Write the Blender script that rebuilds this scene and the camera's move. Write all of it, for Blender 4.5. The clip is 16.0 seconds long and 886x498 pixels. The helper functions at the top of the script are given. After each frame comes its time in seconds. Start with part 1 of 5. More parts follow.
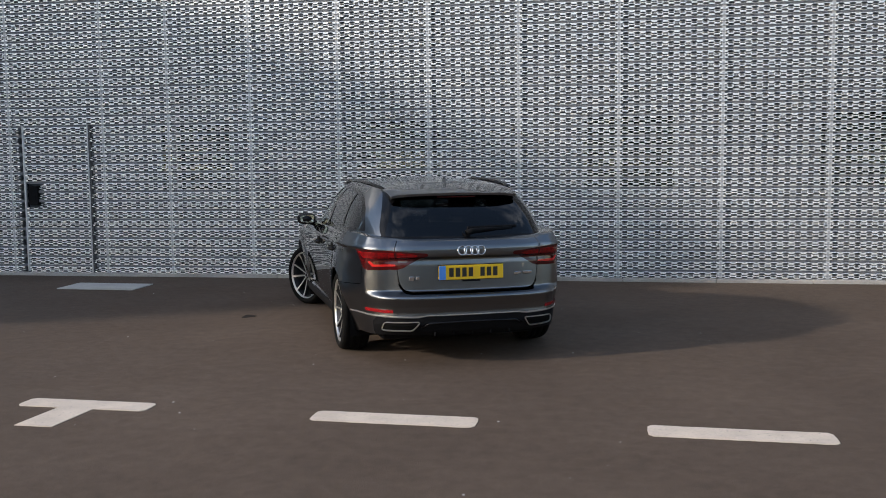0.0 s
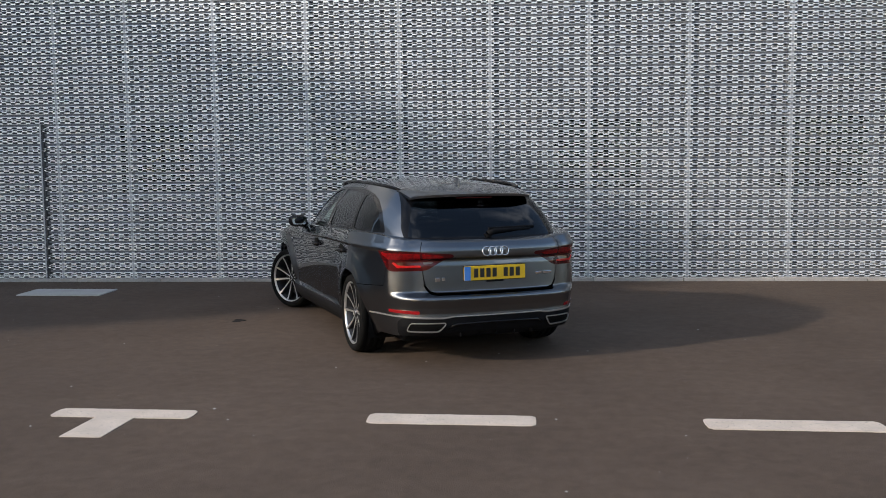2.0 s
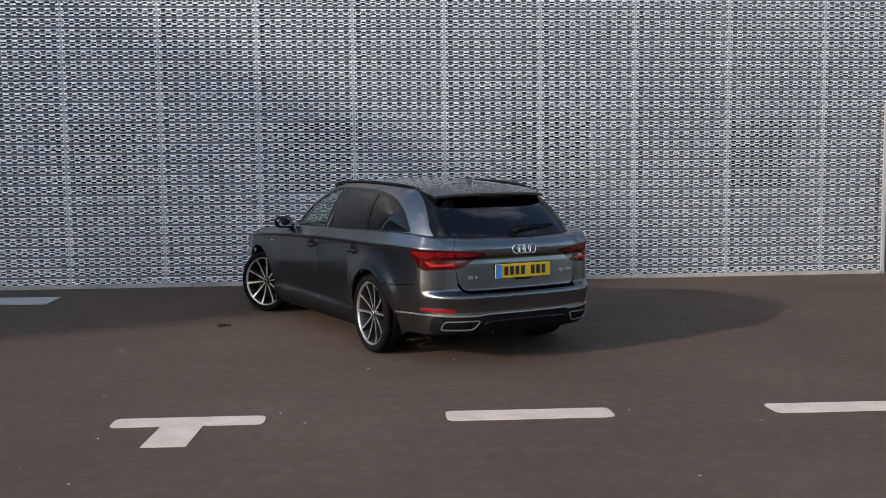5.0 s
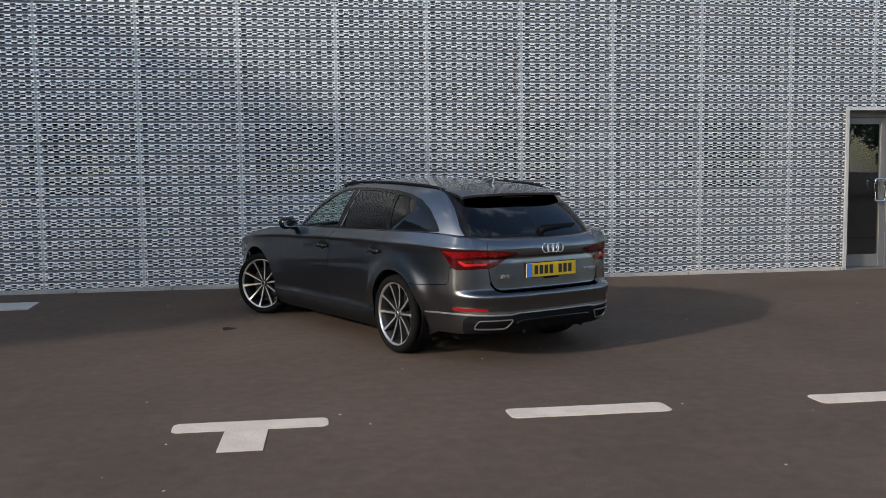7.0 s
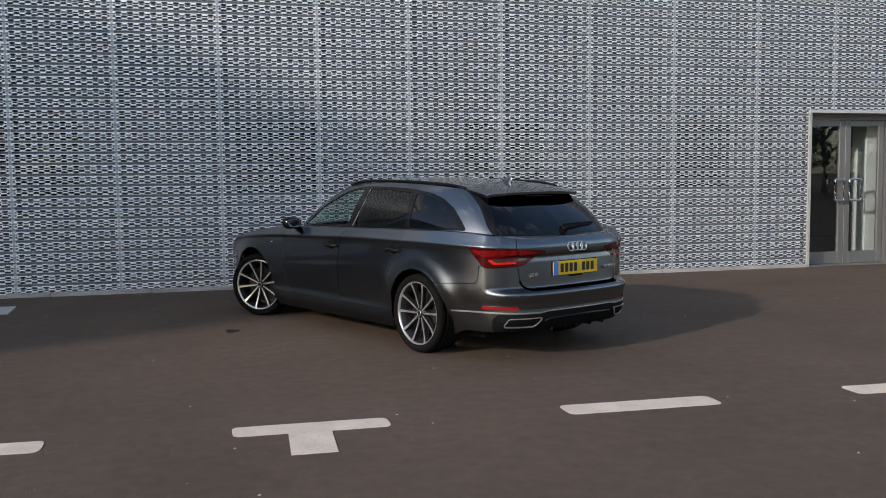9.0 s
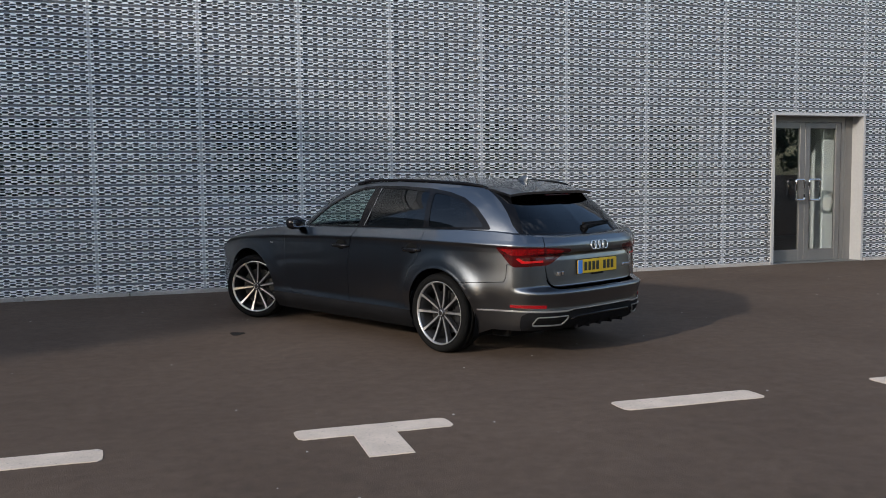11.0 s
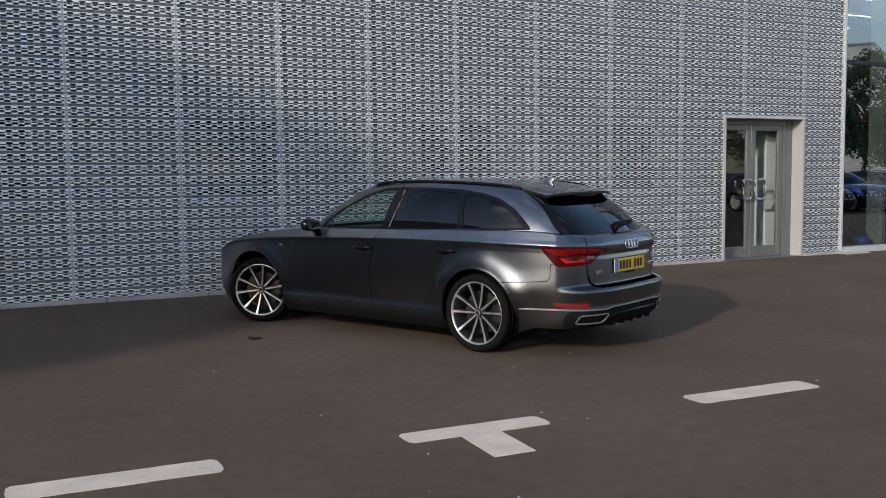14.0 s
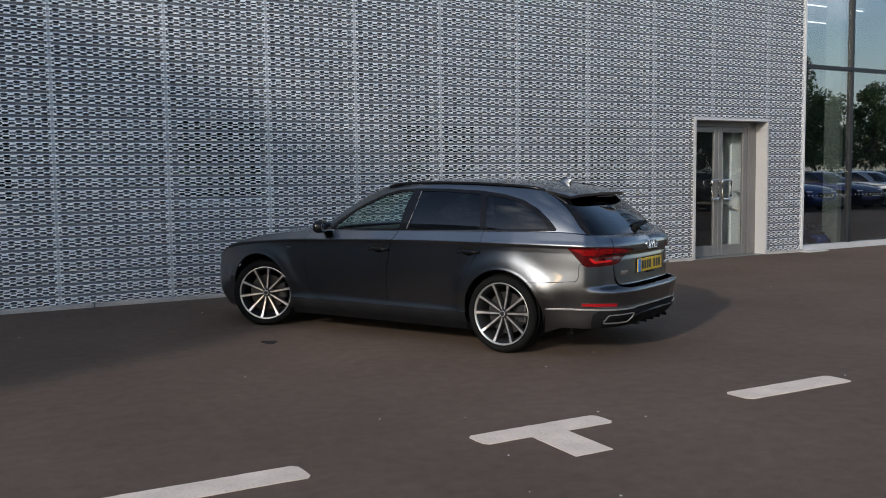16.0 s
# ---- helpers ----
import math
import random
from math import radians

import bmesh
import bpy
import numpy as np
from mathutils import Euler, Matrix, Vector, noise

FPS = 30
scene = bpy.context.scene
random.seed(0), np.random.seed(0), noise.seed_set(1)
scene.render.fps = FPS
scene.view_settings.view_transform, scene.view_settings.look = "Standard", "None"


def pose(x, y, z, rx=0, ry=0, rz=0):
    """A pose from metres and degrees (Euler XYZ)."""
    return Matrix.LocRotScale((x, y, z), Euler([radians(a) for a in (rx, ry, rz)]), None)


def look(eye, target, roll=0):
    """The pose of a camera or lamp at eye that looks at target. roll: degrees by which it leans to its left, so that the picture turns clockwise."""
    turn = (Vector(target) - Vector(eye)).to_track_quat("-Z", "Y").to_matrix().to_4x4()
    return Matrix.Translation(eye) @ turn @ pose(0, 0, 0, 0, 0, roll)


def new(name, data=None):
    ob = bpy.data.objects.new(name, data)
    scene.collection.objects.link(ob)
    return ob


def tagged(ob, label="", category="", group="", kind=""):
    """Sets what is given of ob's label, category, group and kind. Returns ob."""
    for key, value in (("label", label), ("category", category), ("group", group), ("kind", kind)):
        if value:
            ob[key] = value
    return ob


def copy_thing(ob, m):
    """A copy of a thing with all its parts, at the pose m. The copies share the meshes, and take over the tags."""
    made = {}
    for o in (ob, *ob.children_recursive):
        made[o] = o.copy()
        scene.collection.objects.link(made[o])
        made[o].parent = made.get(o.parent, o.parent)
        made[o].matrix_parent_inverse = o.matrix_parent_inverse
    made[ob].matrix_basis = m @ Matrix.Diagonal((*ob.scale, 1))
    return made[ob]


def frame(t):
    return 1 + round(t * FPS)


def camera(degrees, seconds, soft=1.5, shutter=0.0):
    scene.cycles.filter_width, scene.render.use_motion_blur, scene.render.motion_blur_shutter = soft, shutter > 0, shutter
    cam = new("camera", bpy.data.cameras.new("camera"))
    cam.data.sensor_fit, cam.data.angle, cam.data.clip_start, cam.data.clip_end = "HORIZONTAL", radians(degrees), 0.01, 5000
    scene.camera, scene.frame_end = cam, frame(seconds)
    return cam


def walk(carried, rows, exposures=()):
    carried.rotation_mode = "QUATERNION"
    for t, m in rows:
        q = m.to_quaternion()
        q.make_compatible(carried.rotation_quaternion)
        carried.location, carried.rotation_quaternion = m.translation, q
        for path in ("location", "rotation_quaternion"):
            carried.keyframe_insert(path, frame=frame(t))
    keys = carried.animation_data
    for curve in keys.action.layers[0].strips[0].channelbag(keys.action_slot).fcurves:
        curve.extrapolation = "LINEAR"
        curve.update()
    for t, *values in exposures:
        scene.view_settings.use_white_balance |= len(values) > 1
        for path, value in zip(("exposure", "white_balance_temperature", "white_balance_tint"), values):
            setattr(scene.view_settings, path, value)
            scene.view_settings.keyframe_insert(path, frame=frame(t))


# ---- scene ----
# ---------------------------------------------------------------- camera and walk
cam = camera(50.85, 16.0, soft=0.95)
ROWS = [
    (0.0, 0.000, 0.000, 1.526, 10.00, -4.96, 0.60),
    (0.5, -0.224, -0.034, 1.524, 8.48, -4.94, 0.60),
    (1.0, -0.457, -0.069, 1.525, 7.06, -4.92, 0.59),
    (1.5, -0.691, -0.103, 1.526, 5.66, -4.89, 0.58),
    (2.0, -0.918, -0.127, 1.524, 4.10, -4.87, 0.57),
    (2.5, -1.144, -0.145, 1.520, 2.51, -4.85, 0.57),
    (3.0, -1.371, -0.156, 1.514, 0.93, -4.82, 0.56),
    (3.5, -1.598, -0.163, 1.509, -0.53, -4.79, 0.55),
    (4.0, -1.826, -0.162, 1.504, -1.99, -4.77, 0.55),
    (6.5, -2.928, -0.112, 1.496, -8.57, -4.63, 0.58),
    (7.0, -3.145, -0.075, 1.493, -9.75, -4.64, 0.58),
    (7.5, -3.361, -0.036, 1.490, -10.91, -4.64, 0.57),
    (8.0, -3.571, 0.007, 1.487, -12.13, -4.63, 0.55),
    (8.5, -3.772, 0.058, 1.483, -13.38, -4.62, 0.54),
    (9.0, -3.967, 0.109, 1.480, -14.64, -4.60, 0.53),
    (11.5, -4.946, 0.446, 1.463, -20.68, -4.54, 0.52),
    (12.0, -5.143, 0.512, 1.464, -21.87, -4.56, 0.54),
    (12.5, -5.330, 0.585, 1.470, -22.94, -4.57, 0.55),
    (13.0, -5.520, 0.659, 1.477, -24.05, -4.59, 0.56),
    (13.5, -5.709, 0.733, 1.484, -25.21, -4.60, 0.57),
    (14.0, -5.895, 0.810, 1.489, -26.34, -4.61, 0.58),
    (14.5, -6.080, 0.893, 1.493, -27.46, -4.62, 0.60),
    (15.0, -6.256, 0.978, 1.498, -28.53, -4.63, 0.61),
    (15.5, -6.427, 1.073, 1.501, -29.62, -4.63, 0.62),
    (16.0, -6.598, 1.194, 1.502, -30.75, -4.61, 0.63),]
walk(cam, [(t, pose(x, y, z, 90 + pitch, roll, yaw)) for t, x, y, z, yaw, pitch, roll in ROWS],
     [(0.0, 0.97, 6680, 10), (7.0, 0.88, 6580, 10), (16.0, 0.70, 6380, 10)])

# ---------------------------------------------------------------- sky, sun, exposure
SUN_WAY = Vector((1.0, 0.55, -0.43)).normalized()          # the way the sunlight travels
SUN_UP = math.asin(-SUN_WAY.z)
SUN_AZ = math.atan2(-SUN_WAY.x, -SUN_WAY.y)                # compass bearing of the sun, from +y towards +x
world = bpy.data.worlds.new("sky")
scene.world = world
world.use_nodes = True
wn, wl = world.node_tree.nodes, world.node_tree.links
wn.clear()
sky = wn.new("ShaderNodeTexSky")
sky.sky_type, sky.sun_disc = "NISHITA", False
sky.sun_elevation, sky.sun_rotation = SUN_UP, SUN_AZ
sky.air_density, sky.dust_density, sky.ozone_density = 1.0, 1.2, 1.0
# broken cloud over the whole sky
wco = wn.new("ShaderNodeTexCoord")
wmap = wn.new("ShaderNodeMapping")
wmap.inputs["Scale"].default_value = (1.0, 1.0, 2.6)
wnoise = wn.new("ShaderNodeTexNoise")
wnoise.inputs["Scale"].default_value, wnoise.inputs["Detail"].default_value, wnoise.inputs["Roughness"].default_value = 2.2, 8.0, 0.58
wramp = wn.new("ShaderNodeValToRGB")
wramp.color_ramp.elements[0].position, wramp.color_ramp.elements[1].position = 0.52, 0.76
cloud_bright = wn.new("ShaderNodeTexNoise")
cloud_bright.inputs["Scale"].default_value, cloud_bright.inputs["Detail"].default_value = 4.0, 5.0
cramp = wn.new("ShaderNodeValToRGB")
cramp.color_ramp.elements[0].position, cramp.color_ramp.elements[1].position = 0.35, 0.7
cramp.color_ramp.elements[0].color, cramp.color_ramp.elements[1].color = (3.2, 3.6, 4.5, 1), (11.5, 11.7, 12.1, 1)
wmix = wn.new("ShaderNodeMixRGB")
wbg = wn.new("ShaderNodeBackground")
wbg.inputs["Strength"].default_value = 0.142
wout = wn.new("ShaderNodeOutputWorld")
wl.new(wco.outputs["Generated"], wmap.inputs["Vector"])
wl.new(wmap.outputs["Vector"], wnoise.inputs["Vector"])
wl.new(wmap.outputs["Vector"], cloud_bright.inputs["Vector"])
wl.new(wnoise.outputs["Fac"], wramp.inputs["Fac"])
wl.new(cloud_bright.outputs["Fac"], cramp.inputs["Fac"])
wl.new(wramp.outputs["Color"], wmix.inputs["Fac"])
wl.new(sky.outputs["Color"], wmix.inputs["Color1"])
wl.new(cramp.outputs["Color"], wmix.inputs["Color2"])
wl.new(wmix.outputs["Color"], wbg.inputs["Color"])
wl.new(wbg.outputs["Background"], wout.inputs["Surface"])

sun = new("sun", bpy.data.lights.new("sun", "SUN"))
sun.data.energy, sun.data.angle, sun.data.color = 1.7, radians(2.0), (1.0, 0.93, 0.84)
sun.matrix_world = look((-30, -16, 16), (-30 + SUN_WAY.x, -16 + SUN_WAY.y, 16 + SUN_WAY.z))

# ---------------------------------------------------------------- materials
def mat(name, color, rough=0.5, metal=0.0, vary=0.08, scale=3.0, fine=60.0, bump=0.0, bump_scale=80.0, spread=None, coat=0.0, spec=0.5, second=None):
    """A surface with variation at two scales, and fine relief."""
    m = bpy.data.materials.new(name)
    m.use_nodes = True
    n, l = m.node_tree.nodes, m.node_tree.links
    b = n["Principled BSDF"]
    b.inputs["Roughness"].default_value, b.inputs["Metallic"].default_value = rough, metal
    b.inputs["Coat Weight"].default_value, b.inputs["Coat Roughness"].default_value = coat, 0.04
    b.inputs["Specular IOR Level"].default_value = spec
    co = n.new("ShaderNodeTexCoord")
    big = n.new("ShaderNodeTexNoise")
    big.inputs["Scale"].default_value, big.inputs["Detail"].default_value = scale, 5.0
    small = n.new("ShaderNodeTexNoise")
    small.inputs["Scale"].default_value, small.inputs["Detail"].default_value = fine, 3.0
    both = n.new("ShaderNodeMixRGB")
    both.inputs["Fac"].default_value = 0.4
    ramp = n.new("ShaderNodeValToRGB")
    lo = second or tuple(c * (1 - 2.2 * vary) for c in color)
    hi = tuple(min(1.0, c * (1 + 2.2 * vary)) for c in color)
    ramp.color_ramp.elements[0].position, ramp.color_ramp.elements[1].position = 0.3, 0.7
    ramp.color_ramp.elements[0].color, ramp.color_ramp.elements[1].color = (*lo, 1), (*hi, 1)
    l.new(co.outputs["Object"], big.inputs["Vector"])
    l.new(co.outputs["Object"], small.inputs["Vector"])
    l.new(big.outputs["Fac"], both.inputs["Color1"])
    l.new(small.outputs["Fac"], both.inputs["Color2"])
    l.new(both.outputs["Color"], ramp.inputs["Fac"])
    l.new(ramp.outputs["Color"], b.inputs["Base Color"])
    if spread:
        rr = n.new("ShaderNodeMapRange")
        rr.inputs["To Min"].default_value, rr.inputs["To Max"].default_value = rough - spread, rough + spread
        l.new(both.outputs["Color"], rr.inputs["Value"])
        l.new(rr.outputs["Result"], b.inputs["Roughness"])
    if bump:
        bn = n.new("ShaderNodeTexNoise")
        bn.inputs["Scale"].default_value, bn.inputs["Detail"].default_value = bump_scale, 4.0
        bp = n.new("ShaderNodeBump")
        bp.inputs["Strength"].default_value, bp.inputs["Distance"].default_value = bump, 0.01
        l.new(co.outputs["Object"], bn.inputs["Vector"])
        l.new(bn.outputs["Fac"], bp.inputs["Height"])
        l.new(bp.outputs["Normal"], b.inputs["Normal"])
    return m


def glass(name, tint, facing=0.045, rough=0.008):
    """A pane: mirror gloss that grows towards grazing angles, over tinted see-through. facing: the gloss seen square on."""
    m = bpy.data.materials.new(name)
    m.use_nodes = True
    n, l = m.node_tree.nodes, m.node_tree.links
    n.clear()
    out, mix = n.new("ShaderNodeOutputMaterial"), n.new("ShaderNodeMixShader")
    lw, gl, tr = n.new("ShaderNodeLayerWeight"), n.new("ShaderNodeBsdfGlossy"), n.new("ShaderNodeBsdfTransparent")
    lw.inputs["Blend"].default_value = 0.5
    power, scale = n.new("ShaderNodeMath"), n.new("ShaderNodeMath")
    power.operation, scale.operation = "POWER", "MULTIPLY_ADD"
    power.inputs[1].default_value = 5.0
    scale.inputs[1].default_value, scale.inputs[2].default_value = 1 - facing, facing
    gl.inputs["Roughness"].default_value = rough
    gl.inputs["Color"].default_value = (0.95, 0.97, 1.0, 1)
    tr.inputs["Color"].default_value = (*tint, 1)
    l.new(lw.outputs["Facing"], power.inputs[0])
    l.new(power.outputs["Value"], scale.inputs[0])
    l.new(scale.outputs["Value"], mix.inputs["Fac"])
    l.new(tr.outputs["BSDF"], mix.inputs[1])
    l.new(gl.outputs["BSDF"], mix.inputs[2])
    l.new(mix.outputs["Shader"], out.inputs["Surface"])
    return m


def glow(name, color, strength):
    m = bpy.data.materials.new(name)
    m.use_nodes = True
    n, l = m.node_tree.nodes, m.node_tree.links
    n.clear()
    e, out = n.new("ShaderNodeEmission"), n.new("ShaderNodeOutputMaterial")
    e.inputs["Color"].default_value, e.inputs["Strength"].default_value = (*color, 1), strength
    l.new(e.outputs["Emission"], out.inputs["Surface"])
    return m


def asphalt_material():
    m = bpy.data.materials.new("asphalt")
    m.use_nodes = True
    n, l = m.node_tree.nodes, m.node_tree.links
    b = n["Principled BSDF"]
    b.inputs["Specular IOR Level"].default_value = 0.14
    co = n.new("ShaderNodeTexCoord")

    def noise_at(scale, detail, rough=0.55):
        q = n.new("ShaderNodeTexNoise")
        q.inputs["Scale"].default_value, q.inputs["Detail"].default_value, q.inputs["Roughness"].default_value = scale, detail, rough
        l.new(co.outputs["Object"], q.inputs["Vector"])
        return q

    def ramp_of(src, a, c, p0=0.3, p1=0.7):
        r = n.new("ShaderNodeValToRGB")
        r.color_ramp.elements[0].position, r.color_ramp.elements[1].position = p0, p1
        r.color_ramp.elements[0].color, r.color_ramp.elements[1].color = (*a, 1), (*c, 1)
        l.new(src, r.inputs["Fac"])
        return r
    patches = ramp_of(noise_at(0.45, 6).outputs["Fac"], (0.080, 0.0592, 0.0458), (0.114, 0.0850, 0.0658))
    grain = ramp_of(noise_at(140, 3, 0.7).outputs["Fac"], (0.55, 0.55, 0.55), (1.55, 1.5, 1.45), 0.25, 0.75)
    mul = n.new("ShaderNodeMixRGB")
    mul.blend_type = "MULTIPLY"
    mul.inputs["Fac"].default_value = 0.85
    l.new(patches.outputs["Color"], mul.inputs["Color1"])
    l.new(grain.outputs["Color"], mul.inputs["Color2"])
    # darker and paler blotches a hand or two across
    blotch = ramp_of(noise_at(9.0, 8, 0.75).outputs["Fac"], (0.84, 0.84, 0.84), (1.15, 1.14, 1.13), 0.36, 0.64)
    mul2 = n.new("ShaderNodeMixRGB")
    mul2.blend_type = "MULTIPLY"
    mul2.inputs["Fac"].default_value = 1.0
    l.new(mul.outputs["Color"], mul2.inputs["Color1"])
    l.new(blotch.outputs["Color"], mul2.inputs["Color2"])
    mul = mul2
    # pale chips of stone worn bare
    vor = n.new("ShaderNodeTexVoronoi")
    vor.inputs["Scale"].default_value = 26.0
    l.new(co.outputs["Object"], vor.inputs["Vector"])
    chip = ramp_of(vor.outputs["Distance"], (1, 1, 1), (0, 0, 0), 0.05, 0.10)
    sparse = ramp_of(noise_at(3.1, 2).outputs["Fac"], (0, 0, 0), (0.7, 0.7, 0.7), 0.58, 0.66)
    cm = n.new("ShaderNodeMixRGB")
    cm.blend_type = "MULTIPLY"
    cm.inputs["Fac"].default_value = 1.0
    l.new(chip.outputs["Color"], cm.inputs["Color1"])
    l.new(sparse.outputs["Color"], cm.inputs["Color2"])
    top = n.new("ShaderNodeMixRGB")
    top.inputs["Color2"].default_value = (0.2, 0.19, 0.18, 1)
    l.new(cm.outputs["Color"], top.inputs["Fac"])
    l.new(mul.outputs["Color"], top.inputs["Color1"])
    l.new(top.outputs["Color"], b.inputs["Base Color"])
    rr = n.new("ShaderNodeMapRange")
    rr.inputs["To Min"].default_value, rr.inputs["To Max"].default_value = 0.72, 0.95
    l.new(noise_at(1.3, 4).outputs["Fac"], rr.inputs["Value"])
    l.new(rr.outputs["Result"], b.inputs["Roughness"])
    bp = n.new("ShaderNodeBump")
    bp.inputs["Strength"].default_value, bp.inputs["Distance"].default_value = 0.6, 0.006
    l.new(noise_at(120, 4, 0.7).outputs["Fac"], bp.inputs["Height"])
    l.new(bp.outputs["Normal"], b.inputs["Normal"])
    return m


def paint_material():
    """Road paint, worn so that the asphalt's grain shows through."""
    m = mat("road_paint", (0.60, 0.505, 0.42), 0.75, 0, 0.08, 5.0, 90.0, 0.22, 160.0)
    n, l = m.node_tree.nodes, m.node_tree.links
    b = n["Principled BSDF"]
    src = b.inputs["Base Color"].links[0].from_socket
    co = n.new("ShaderNodeTexCoord")
    q = n.new("ShaderNodeTexNoise")
    q.inputs["Scale"].default_value, q.inputs["Detail"].default_value, q.inputs["Roughness"].default_value = 55.0, 8.0, 0.75
    r = n.new("ShaderNodeValToRGB")
    r.color_ramp.elements[0].position, r.color_ramp.elements[1].position = 0.58, 0.69
    mixer = n.new("ShaderNodeMixRGB")
    mixer.inputs["Color2"].default_value = (0.13, 0.12, 0.11, 1)
    l.new(co.outputs["Object"], q.inputs["Vector"])
    l.new(q.outputs["Fac"], r.inputs["Fac"])
    l.new(r.outputs["Color"], mixer.inputs["Fac"])
    l.new(src, mixer.inputs["Color1"])
    l.new(mixer.outputs["Color"], b.inputs["Base Color"])
    return m


def car_paint(name, color, flake=0.9):
    """Metallic paint: a broad lobe from the flakes under a clear, mirror-smooth coat."""
    m = mat(name, color, 0.33, flake, 0.03, 2.0, 900.0, 0.0, coat=1.0)
    n, l = m.node_tree.nodes, m.node_tree.links
    src = n["Principled BSDF"].inputs["Base Color"].links[0].from_socket
    n.remove(n["Principled BSDF"])
    flakes, coat, mix, lw = n.new("ShaderNodeBsdfGlossy"), n.new("ShaderNodeBsdfGlossy"), n.new("ShaderNodeMixShader"), n.new("ShaderNodeLayerWeight")
    flakes.distribution = "BECKMANN"
    flakes.inputs["Roughness"].default_value = 0.40
    coat.inputs["Roughness"].default_value = 0.03
    coat.inputs["Color"].default_value = (1, 1, 1, 1)
    lw.inputs["Blend"].default_value = 0.5
    power, scale = n.new("ShaderNodeMath"), n.new("ShaderNodeMath")
    power.operation, scale.operation = "POWER", "MULTIPLY_ADD"
    power.inputs[1].default_value = 5.0
    scale.inputs[1].default_value, scale.inputs[2].default_value = 0.94, 0.06
    l.new(src, flakes.inputs["Color"])
    l.new(lw.outputs["Facing"], power.inputs[0])
    l.new(power.outputs["Value"], scale.inputs[0])
    l.new(scale.outputs["Value"], mix.inputs["Fac"])
    l.new(flakes.outputs["BSDF"], mix.inputs[1])
    l.new(coat.outputs["BSDF"], mix.inputs[2])
    l.new(mix.outputs["Shader"], n["Material Output"].inputs["Surface"])
    return m


ASPHALT = asphalt_material()
PAINT = paint_material()
FACADE = mat("perforated_aluminium", (0.96, 0.965, 0.975), 0.44, 0.64, 0.03, 0.8, 25.0, 0.0, spread=0.08)
STRIP = mat("facade_strip", (0.50, 0.51, 0.53), 0.5, 0.3, 0.05, 1.5, 30.0)
MEMBRANE = mat("dark_membrane", (0.095, 0.10, 0.112), 0.8, 0, 0.15, 1.2, 14.0)
RENDER = mat("grey_cladding", (0.42, 0.43, 0.45), 0.7, 0, 0.06, 0.7, 18.0, 0.1)
CONCRETE = mat("concrete", (0.33, 0.31, 0.29), 0.85, 0, 0.12, 2.5, 45.0, 0.4, 70.0)
PALE_STONE = mat("pale_cover", (0.44, 0.43, 0.41), 0.75, 0, 0.08, 3.0, 50.0, 0.3, 90.0)
TRIM = mat("pale_aluminium_trim", (0.50, 0.50, 0.51), 0.45, 0.2, 0.05, 2.0, 40.0)
REVEAL = mat("pale_reveal", (0.38, 0.375, 0.37), 0.55, 0.0, 0.05, 1.5, 30.0)
DOOR_METAL = mat("grey_door_aluminium", (0.20, 0.195, 0.19), 0.4, 0.5, 0.05, 2.0, 40.0)
JAMB = mat("dark_grey_jamb", (0.05, 0.052, 0.056), 0.6, 0.1, 0.1, 2.0, 40.0)
DARK_METAL = mat("dark_mullion", (0.012, 0.014, 0.018), 0.4, 0.2, 0.1, 2.0, 40.0)
MIRROR = mat("mirror_glass", (0.50, 0.52, 0.54), 0.02, 1.0, 0.01, 4.0, 60.0)
CHROME = mat("chrome", (0.78, 0.78, 0.78), 0.12, 1.0, 0.03, 4.0, 60.0)
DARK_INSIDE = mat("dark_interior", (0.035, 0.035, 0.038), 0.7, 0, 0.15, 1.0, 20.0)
FLOOR_IN = mat("showroom_floor", (0.12, 0.12, 0.125), 0.3, 0, 0.08, 1.2, 20.0)
COLUMN = mat("interior_column", (0.26, 0.27, 0.23), 0.7, 0, 0.05, 1.0, 20.0)
WHITE_IN = mat("white_interior", (0.75, 0.75, 0.74), 0.6, 0, 0.03, 1.0, 20.0)
PANE = glass("window_pane", (0.58, 0.64, 0.66), 0.26)
DOOR_PANE = glass("door_pane", (0.80, 0.84, 0.84), 0.08)
WINDOW_BACKING = mat("black_window_backing", (0.03, 0.031, 0.034), 0.8, 0, 0.06, 2.0, 40.0)
PANE_BACK = glass("rear_window_pane", (0.10, 0.11, 0.12), 0.06)
LED = glow("led_strip", (1.0, 0.98, 0.95), 5.0)

GREY_PAINT = car_paint("dark_grey_metallic_paint", (0.132, 0.142, 0.156), 1.0)
BLACK_GLOSS = mat("gloss_black_trim", (0.005, 0.005, 0.006), 0.14, 0, 0.1, 3.0, 60.0, spec=0.2)
BLACK_SATIN = mat("satin_black_plastic", (0.008, 0.008, 0.009), 0.65, 0, 0.15, 6.0, 120.0, 0.1, 300.0, spec=0.06)
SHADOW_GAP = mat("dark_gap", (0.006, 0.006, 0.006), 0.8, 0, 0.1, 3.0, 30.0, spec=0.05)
TYRE = mat("tyre_rubber", (0.006, 0.006, 0.006), 0.8, 0, 0.15, 8.0, 90.0, 0.3, 150.0, spec=0.08)
ALLOY = mat("machined_alloy", (0.60, 0.595, 0.59), 0.30, 0.85, 0.05, 8.0, 150.0)
ALLOY_DARK = mat("dark_alloy", (0.03, 0.03, 0.033), 0.4, 0.5, 0.08, 8.0, 90.0)
DISC = mat("brake_disc", (0.035, 0.034, 0.033), 0.5, 0.6, 0.1, 10.0, 120.0)
TINT_DARK = glass("privacy_glass", (0.035, 0.035, 0.038), 0.042)
